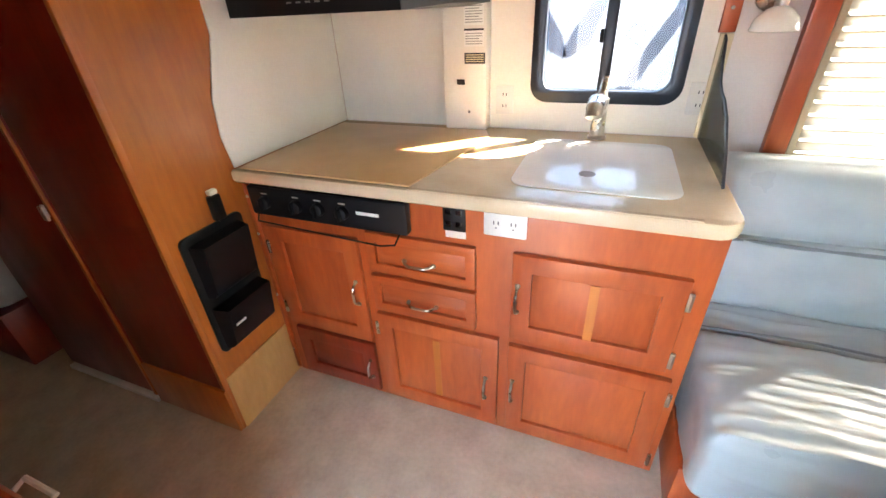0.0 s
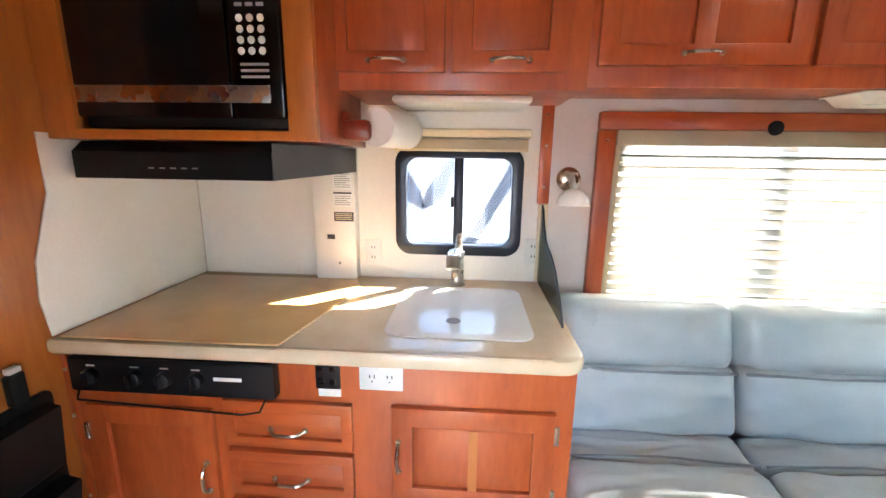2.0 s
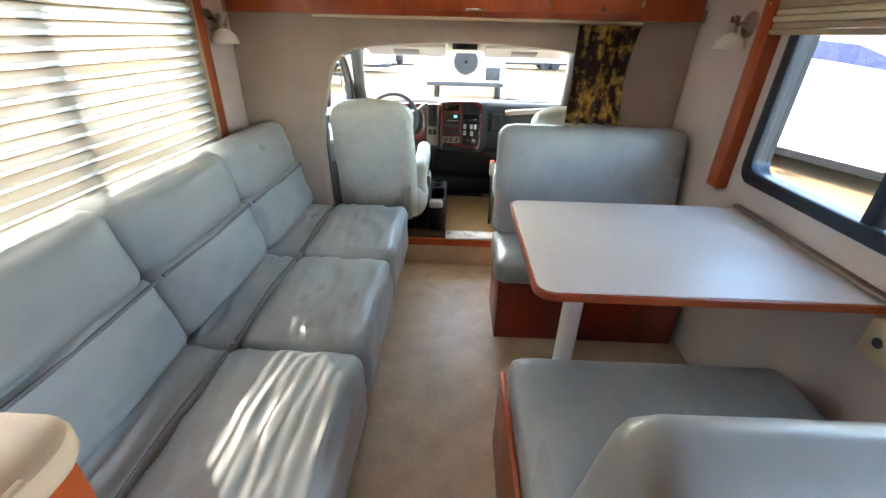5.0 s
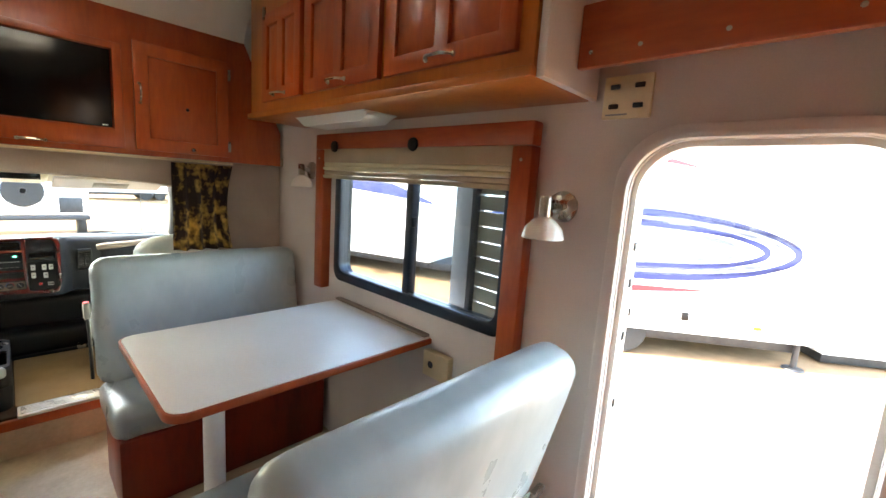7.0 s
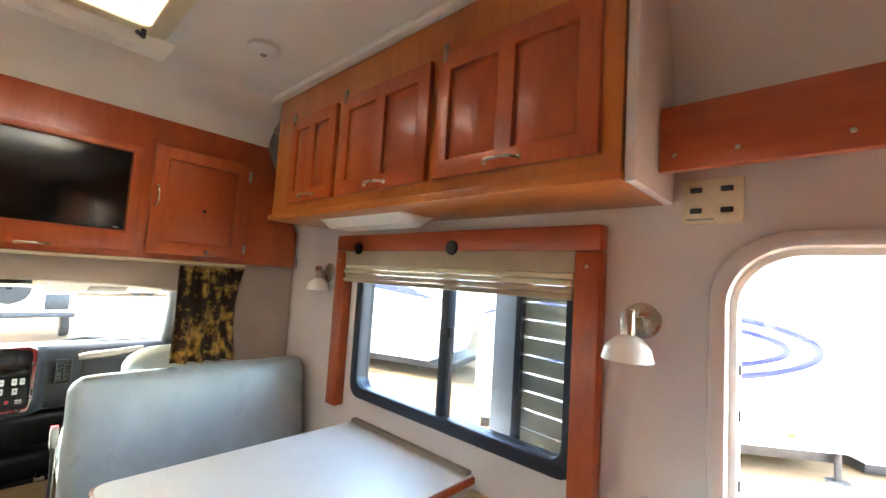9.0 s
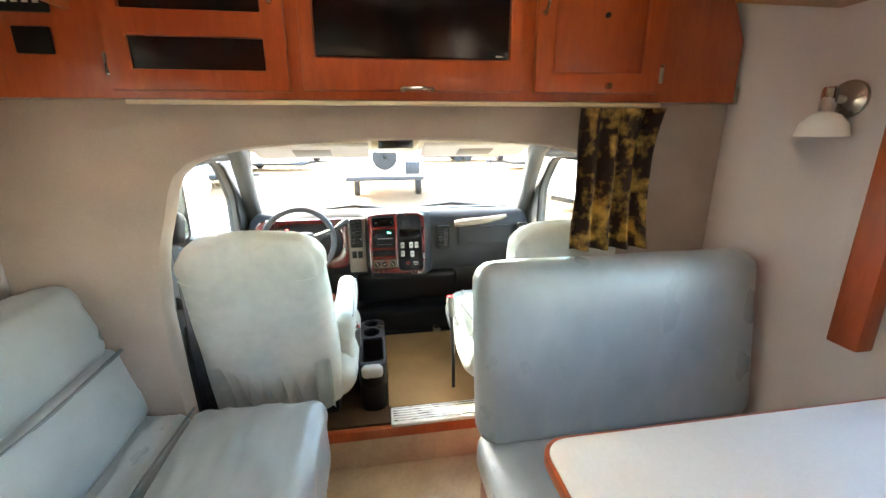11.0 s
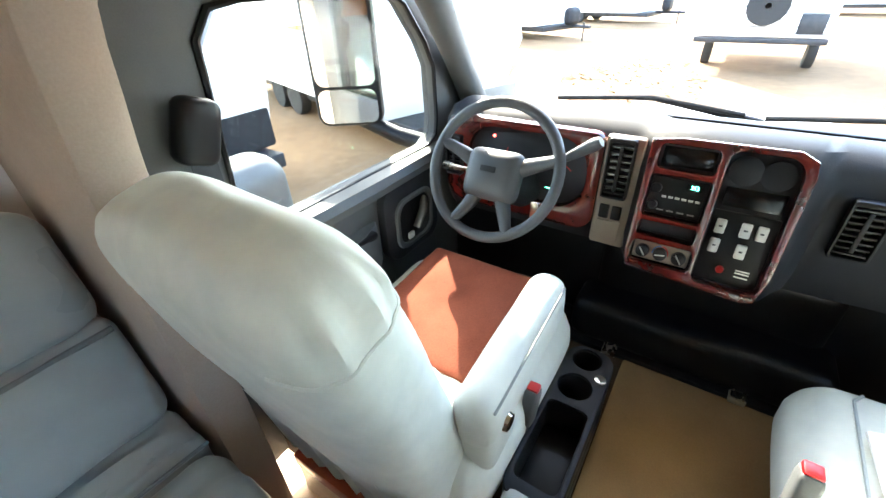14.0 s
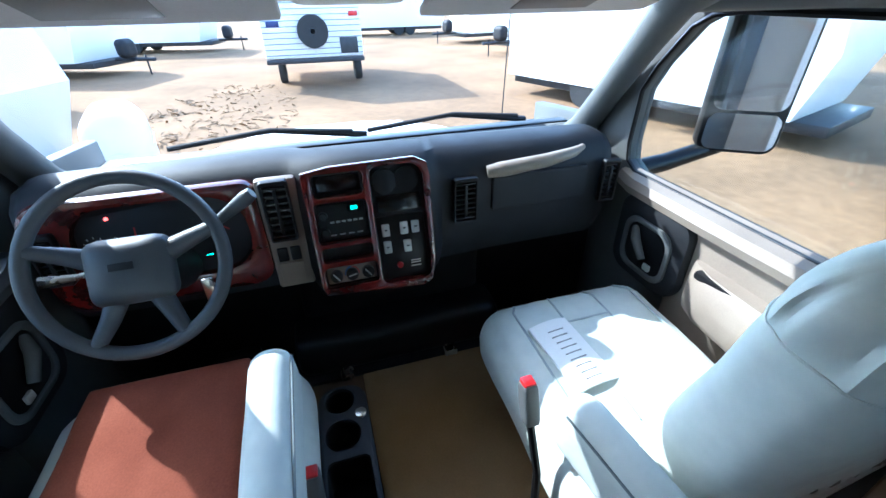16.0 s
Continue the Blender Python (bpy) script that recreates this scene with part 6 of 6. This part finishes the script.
def wheel(parent, c, r, w, axis):
    t = part("tyre", lathe([(r * 0.6, 0), (r * 0.95, 0), (r, w * 0.2), (r, w * 0.8), (r * 0.95, w), (r * 0.6, w)], c, axis, 28), RUBBER, parent)
    part("rim", lathe([(r * 0.62, w * 0.2), (r * 0.60, w * 0.9), (r * 0.5, w * 0.8), (r * 0.2, w * 0.85), (r * 0.15, w * 1.0)], c, axis, 20), TRAILER, t)


def trailer(label, m, length, width, low, high, nose=0.0, skirt=None):
    """A travel trailer: local x along its length, y across, front at x=0."""
    t = thing("travel_trailer", label, "trailer", m.translation, group="parked trailers")
    h = high
    prof_ = [(0.0 + nose * 0.55, low), (0.0, low + 0.35 * (h - low)), (nose * 0.35, low + 0.75 * (h - low)), (nose, h - 0.12), (nose + 0.25, h), (length - 0.15, h), (length, h - 0.15), (length, low)]
    part("body", loft([[m @ Vector((a, y, b)) for a, b in prof_] for y in (0, width)]), TRAILER, t)
    part("chassis", box(-0.2 if nose else 0.1, length - 0.1, 0.15, width - 0.15, low - 0.18, low - 0.005, 0.02, m), STEEL, t)
    for f in (0.52, 0.64):
        for y, s in ((0.02, -1), (width - 0.02, 1)):
            wheel(t, m @ Vector((length * f, y, GZ + 0.34)), 0.34, 0.2, m.to_3x3() @ Vector((0, -s, 0)))
    return t


def swoosh(t, m, pts, w, material, nm="decal"):
    """A tapering painted stripe on a trailer's side: local x, z points."""
    n = len(pts)
    bm = bmesh.new()
    a, b = [], []
    for i, (x, z) in enumerate(pts):
        p0, p1 = pts[max(0, i - 1)], pts[min(n - 1, i + 1)]
        d = Vector((p1[0] - p0[0], p1[1] - p0[1])).normalized()
        k = w * math.sin(math.pi * min(1, (i + 0.15) / (n - 0.7))) + 0.004
        a.append(bm.verts.new(m @ Vector((x - d.y * k, -0.006, z + d.x * k))))
        b.append(bm.verts.new(m @ Vector((x + d.y * k, -0.006, z - d.x * k))))
    for i in range(n - 1):
        bm.faces.new((a[i], a[i + 1], b[i + 1], b[i]))
    part(nm, bm, material, t)


def arc(cx, cz, rx, rz, a0, a1, n=18):
    return [(cx + rx * math.cos(radians(a0 + (a1 - a0) * i / n)), cz + rz * math.sin(radians(a0 + (a1 - a0) * i / n))) for i in range(n + 1)]


# beside the entry door
e1 = Vector((0.811, 0.585, 0))
# local x runs along the side towards the cab; the side facing the door is local y = 0
m1 = Matrix(((e1.x, e1.y, 0, 0.80), (e1.y, -e1.x, 0, -7.77), (0, 0, 1, 0), (0, 0, 0, 1)))
t1 = trailer("white travel trailer with blue and maroon swoosh decals outside", m1, 4.9, 2.4, -0.55, 2.3)
for rx, rz, wd, mt in ((2.35, 0.46, 0.05, DECALB), (2.15, 0.38, 0.05, DECALG), (1.95, 0.31, 0.045, DECALB), (1.6, 0.22, 0.05, DECALG)):
    swoosh(t1, m1, arc(2.75, 0.70, rx, rz, 20, 170), wd, mt)
    swoosh(t1, m1, arc(2.75, 0.70, rx, rz, 190, 330), wd, mt)
    swoosh(t1, m1, arc(2.75, 0.70, rx * 0.99, rz * 0.97, 120, 240), wd * 0.9, mt)
swoosh(t1, m1, [(4.2, 1.35), (3.0, 1.32), (2.0, 1.22), (1.1, 1.02), (0.25, 0.78)], 0.06, DECALG)
swoosh(t1, m1, [(4.2, 0.0), (3.2, 0.02), (2.4, 0.06), (1.5, 0.10)], 0.045, DECALR)
swoosh(t1, m1, [(3.4, 2.0), (2.6, 1.95), (1.9, 1.82)], 0.05, DECALR)
for x, z in ((2.55, -0.32), (1.75, -0.30)):
    part("hatch_lock", box(x - 0.05, x + 0.05, -0.02, 0.004, z - 0.06, z + 0.06, 0.008, m1), BLACK, t1)
part("marker_light", box(0.72, 0.82, -0.02, 0.004, -0.40, -0.35, 0.008, m1), ORANGE, t1)
part("vent_cover", box(0.62, 0.70, -0.02, 0.004, 0.05, 0.25, 0.008, m1), WPLAST, t1)
part("jack", tube([m1 @ Vector((0.15, 0.1, -0.55)), m1 @ Vector((0.15, 0.1, GZ + 0.02))], 0.04, 10), STEEL, t1)
part("jack_foot", lathe([(0.14, 0), (0.13, 0.02), (0.05, 0.03)], m1 @ Vector((0.15, 0.1, GZ)), (0, 0, 1), 14), STEEL, t1)
m1b = Matrix(((e1.x, e1.y, 0, -3.6), (e1.y, -e1.x, 0, -11.35), (0, 0, 1, 0), (0, 0, 0, 1)))
trailer("plain white trailer standing behind the swoosh trailer", m1b, 5.3, 2.4, -0.75, 2.4)
m1c = Matrix(((0.95, 0.31, 0, 7.4), (0.31, -0.95, 0, -7.0), (0, 0, 1, 0), (0, 0, 0, 1)))
t1c = trailer("white trailer with a grey-blue stripe beyond the dinette window", m1c, 6.5, 2.4, -0.5, 2.2, 0.5)
swoosh(t1c, m1c, [(0.3, 0.9), (1.4, 1.15), (2.6, 1.25), (4.5, 1.1)], 0.16, DECALB)

# driver side: outside the kitchen window
m2 = Matrix(((-1, 0, 0, 2.05), (0, 1, 0, 3.7), (0, 0, 1, 0), (0, 0, 0, 1)))
t2 = trailer("white trailer with a grey-blue chevron decal outside the kitchen window", m2, 6.0, 2.4, -0.5, 1.9)
swoosh(t2, m2, [(1.05, 1.55), (1.33, 1.0), (1.45, 0.86)], 0.09, DECALG)
swoosh(t2, m2, [(1.85, 1.55), (1.57, 1.0), (1.45, 0.86)], 0.09, DECALG)
swoosh(t2, m2, [(0.35, 1.9), (0.55, 1.2), (0.95, 0.5), (1.5, 0.1)], 0.06, DECALG)
# driver window: grey-bottomed trailer nose with a gas bottle cover
m3 = Matrix(((0, -1, 0, 6.1), (1, 0, 0, 4.3), (0, 0, 1, 0), (0, 0, 0, 1)))
t3 = trailer("white trailer with grey swooshes and a grey lower front", m3, 6.5, 2.4, -0.45, 2.0, 0.35)
part("lower_front", plate([rrect(3.72, 6.08, -0.44, 0.02, 0.05)], 0.03, FY(4.42, -1), 0.01), DASHM, t3, "dark grey lower front panel")
for k in range(3):
    pts = [(5.95 - 0.2 * k, 1.9), (5.75 - 0.2 * k, 1.2), (5.4 - 0.25 * k, 0.7), (4.8 - 0.3 * k, 0.3)]
    bm = tube([(a, 4.33, b) for a, b in pts], [0.01, 0.09 - 0.02 * k, 0.07, 0.01], 8)
    part("decal", bm, DECALG, t3)
m4 = Matrix(((0.30, -0.954, 0, 9.6), (0.954, 0.30, 0, 2.75), (0, 0, 1, 0), (0, 0, 0, 1)))
t4 = trailer("white rounded trailer with an orange stripe ahead of the cab", m4, 7.0, 2.4, -0.45, 2.0, 0.7)
swoosh(t4, Matrix.Translation((0, 0, 0)) @ m4 @ Matrix.Translation((0, 2.41, 0)) @ Matrix.Diagonal((1, -1, 1, 1)), [(0.6, 0.9), (2.0, 0.65), (3.2, 0.6)], 0.07, ORANGE)


def gas_cover(at, material, label, s=1.0, a=0):
    g_ = thing("gas_bottle_cover", label, "gas bottle cover", at, group="gas bottle covers")
    M_ = Matrix.Translation(at) @ Matrix.Rotation(radians(a), 4, "Z")
    part("shell", cushion((0.40 * s, 0.66 * s, 0.56 * s), M_ @ Matrix.Translation((0, 0, 0.28 * s)), 0.16 * s, 12, 0.02), material, g_)
    part("seam", tube([M_ @ Vector((0.206 * s * math.cos(t_ / 3.82) if abs(math.cos(t_ / 3.82)) < 0.8 else 0.206 * s * math.copysign(1, math.cos(t_ / 3.82)), 0.335 * s * math.sin(t_ / 3.82), 0.30 * s)) for t_ in range(24)], 0.008, 6, closed=True), material, g_)
    part("tongue", tube([M_ @ Vector((0.5, 0, -0.06)), M_ @ Vector((-0.9, 0, -0.06))], 0.06, 8), STEEL, g_)
    part("jack", tube([M_ @ Vector((-0.6, 0, 0.08)), M_ @ Vector((-0.6, 0, GZ - at[2]))], 0.03, 8), STEEL, g_)


gas_cover((7.4, 1.62, -0.20), TRAILER, "white plastic gas bottle cover on a trailer tongue", 1.18, 105)
gas_cover((4.6, 2.9, -0.62), DASHG, "grey plastic gas bottle cover on a trailer tongue", 1.25, 90)
gas_cover((12.5, 5.6, -0.36), DASHM, "dark gas bottle cover on a trailer tongue", 1.0, 20)
gas_cover((10.8, -6.9, -0.40), DASHM, "dark gas bottle cover beside the lot road", 1.0, -60)
solid("blue_cap", lathe([(0.07, 0), (0.07, 0.1), (0.05, 0.12)], (7.3, 1.0, -0.33)), BLUE, "bright blue cap on a trailer tongue", "cap")

# straight ahead: small trailer seen from behind, with spare wheel
t5 = thing("camper_trailer", "white ribbed camper trailer with a spare wheel on its back", "trailer", (17, -0.35, GZ))
part("body", box(16.0, 20.0, -1.64, 0.96, -0.16, 1.85, 0.06), TRAILER, t5)
for k in range(14):
    part("rib", box(15.985, 16.0, -1.62, 0.94, -0.08 + 0.135 * k, -0.06 + 0.135 * k, 0.004), DECALG, t5)
part("bumper", box(15.9, 16.05, -1.64, 0.96, -0.28, -0.16, 0.02), STEEL, t5)
wheel(t5, (15.98, -0.344, 0.49), 0.40, 0.20, (-1, 0, 0))
part("plate_box", box(15.97, 16.0, -1.50, -1.02, -0.08, 0.32, 0.01), STEEL, t5)
for y in (-1.45, 0.58):
    part("tail_light", box(15.96, 16.0, y - 0.12, y + 0.12, 0.82, 0.94, 0.02), RED, t5)
part("number_plate", box(15.97, 16.0, 0.48, 0.80, 0.6, 0.74, 0.005), DECALB, t5)
for y in (-1.56, 0.66):
    wheel(t5, (17.3, y + 0.1, GZ + 0.33), 0.33, 0.2, (0, -1, 0))

# right of the lot road and far rows
k_ = 0
for x, y, a, lab in ((10.5, -9.2, -62, "white trailer nose beyond the passenger window"), (15.0, -9.5, -70, "white parked trailer along the lot road"), (20.0, -9.0, -75, "white parked trailer along the lot road"),
                     (26.0, -8.5, -80, "white parked trailer along the lot road"), (16.5, 6.5, 60, "white parked trailer across the lot"), (22.5, 6.0, 70, "white parked trailer across the lot"), (30, 4.0, 80, "white parked trailer far off"), (34, -3.0, -90, "white parked trailer far off")):
    mm = Matrix.Translation((x, y, 0)) @ Matrix.Rotation(radians(a), 4, "Z")
    tt = trailer(lab, mm, 6.5, 2.4, -0.45, 2.0, 0.5)
    if x != 34:
        gas_cover(tuple(mm @ Vector((-0.7, 1.2, -0.36)))[:2] + (-0.4,), DASHM, "dark gas bottle cover on a parked trailer", 1.0, a)
tg = thing("trailer_tongue", "black steel trailer frame with chalked numbers", "trailer frame", (9.3, -8.2, GZ))
TM = Matrix.Translation((9.2, -8.6, -0.45)) @ Matrix.Rotation(radians(-62), 4, "Z")
part("beam", box(-1.3, 1.2, -0.08, 0.08, -0.1, 0.12, 0.02, TM), STEEL, tg)
part("leg", tube([TM @ Vector((-1.1, 0, 0)), (TM @ Vector((-1.1, 0, 0))) * 1 + Vector((0, 0, GZ + 0.45))], 0.03, 8), STEEL, tg)
text("5465", 0.28, Matrix.Translation((8.62, -7.85, -0.42)) @ Matrix.Rotation(radians(-62 + 0), 4, "Z") @ Matrix.Rotation(radians(90), 4, "X"), "chalk_number", tg, WPLAST)
tp = thing("stabilizer_stand", "grey steel trailer stand on the dirt", "stand", (9.7, -5.7, GZ))
part("leg", tube([(9.7, -5.72, GZ), (9.78, -5.8, GZ + 0.75)], 0.018, 8), STEEL, tp)
part("leg", tube([(9.95, -5.95, GZ), (9.78, -5.8, GZ + 0.75)], 0.018, 8), STEEL, tp)
part("top", box(9.6, 9.95, -5.95, -5.7, GZ + 0.72, GZ + 0.80, 0.02), STEEL, tp)

# trees behind, seen in the mirror
for i, (x, y, h) in enumerate(((-9, 4.2, 5.5), (-13, 6.5, 6.5), (-16, 3.5, 6), (-11, 9, 6))):
    tree = thing("tree", "leafy green tree behind the motorhome", "tree", (x, y, GZ), group="trees")
    tk = tube([(x, y, GZ), (x + 0.1, y, GZ + h * 0.3), (x - 0.05, y + 0.1, GZ + h * 0.6), (x, y, GZ + h * 0.85)], [0.2, 0.15, 0.09, 0.03], 10)
    for k in range(6):
        a = k * 1.05 + i
        z = GZ + h * (0.3 + 0.08 * k)
        tube([(x, y, z), (x + 0.7 * math.cos(a), y + 0.7 * math.sin(a), z + 0.5), (x + 1.4 * math.cos(a), y + 1.4 * math.sin(a), z + 0.8)], [0.06, 0.04, 0.015], 6, tk)
    part("trunk", tk, CARPET, tree)
    verts, faces = [], []
    for k in range(2600):
        d = Vector((random.gauss(0, 1), random.gauss(0, 1), random.gauss(0, 1))).normalized() * random.random() ** 0.4
        c = Vector((x, y, GZ + h * 0.52)) + Vector((d.x * 2.0, d.y * 2.0, d.z * h * 0.46))
        if noise.noise(c * 0.9) < -0.12:
            continue
        q = Euler((random.uniform(0, 6), random.uniform(0, 6), random.uniform(0, 6))).to_matrix()
        b0 = len(verts)
        verts += [c + q @ Vector(p) for p in ((-0.12, 0, 0), (0, -0.05, 0.01), (0.12, 0, 0), (0, 0.05, 0.01))]
        faces.append((b0, b0 + 1, b0 + 2, b0 + 3))
    me = bpy.data.meshes.new("crown")
    me.from_pydata(verts, [], faces)
    part("crown", me, LEAF, tree)
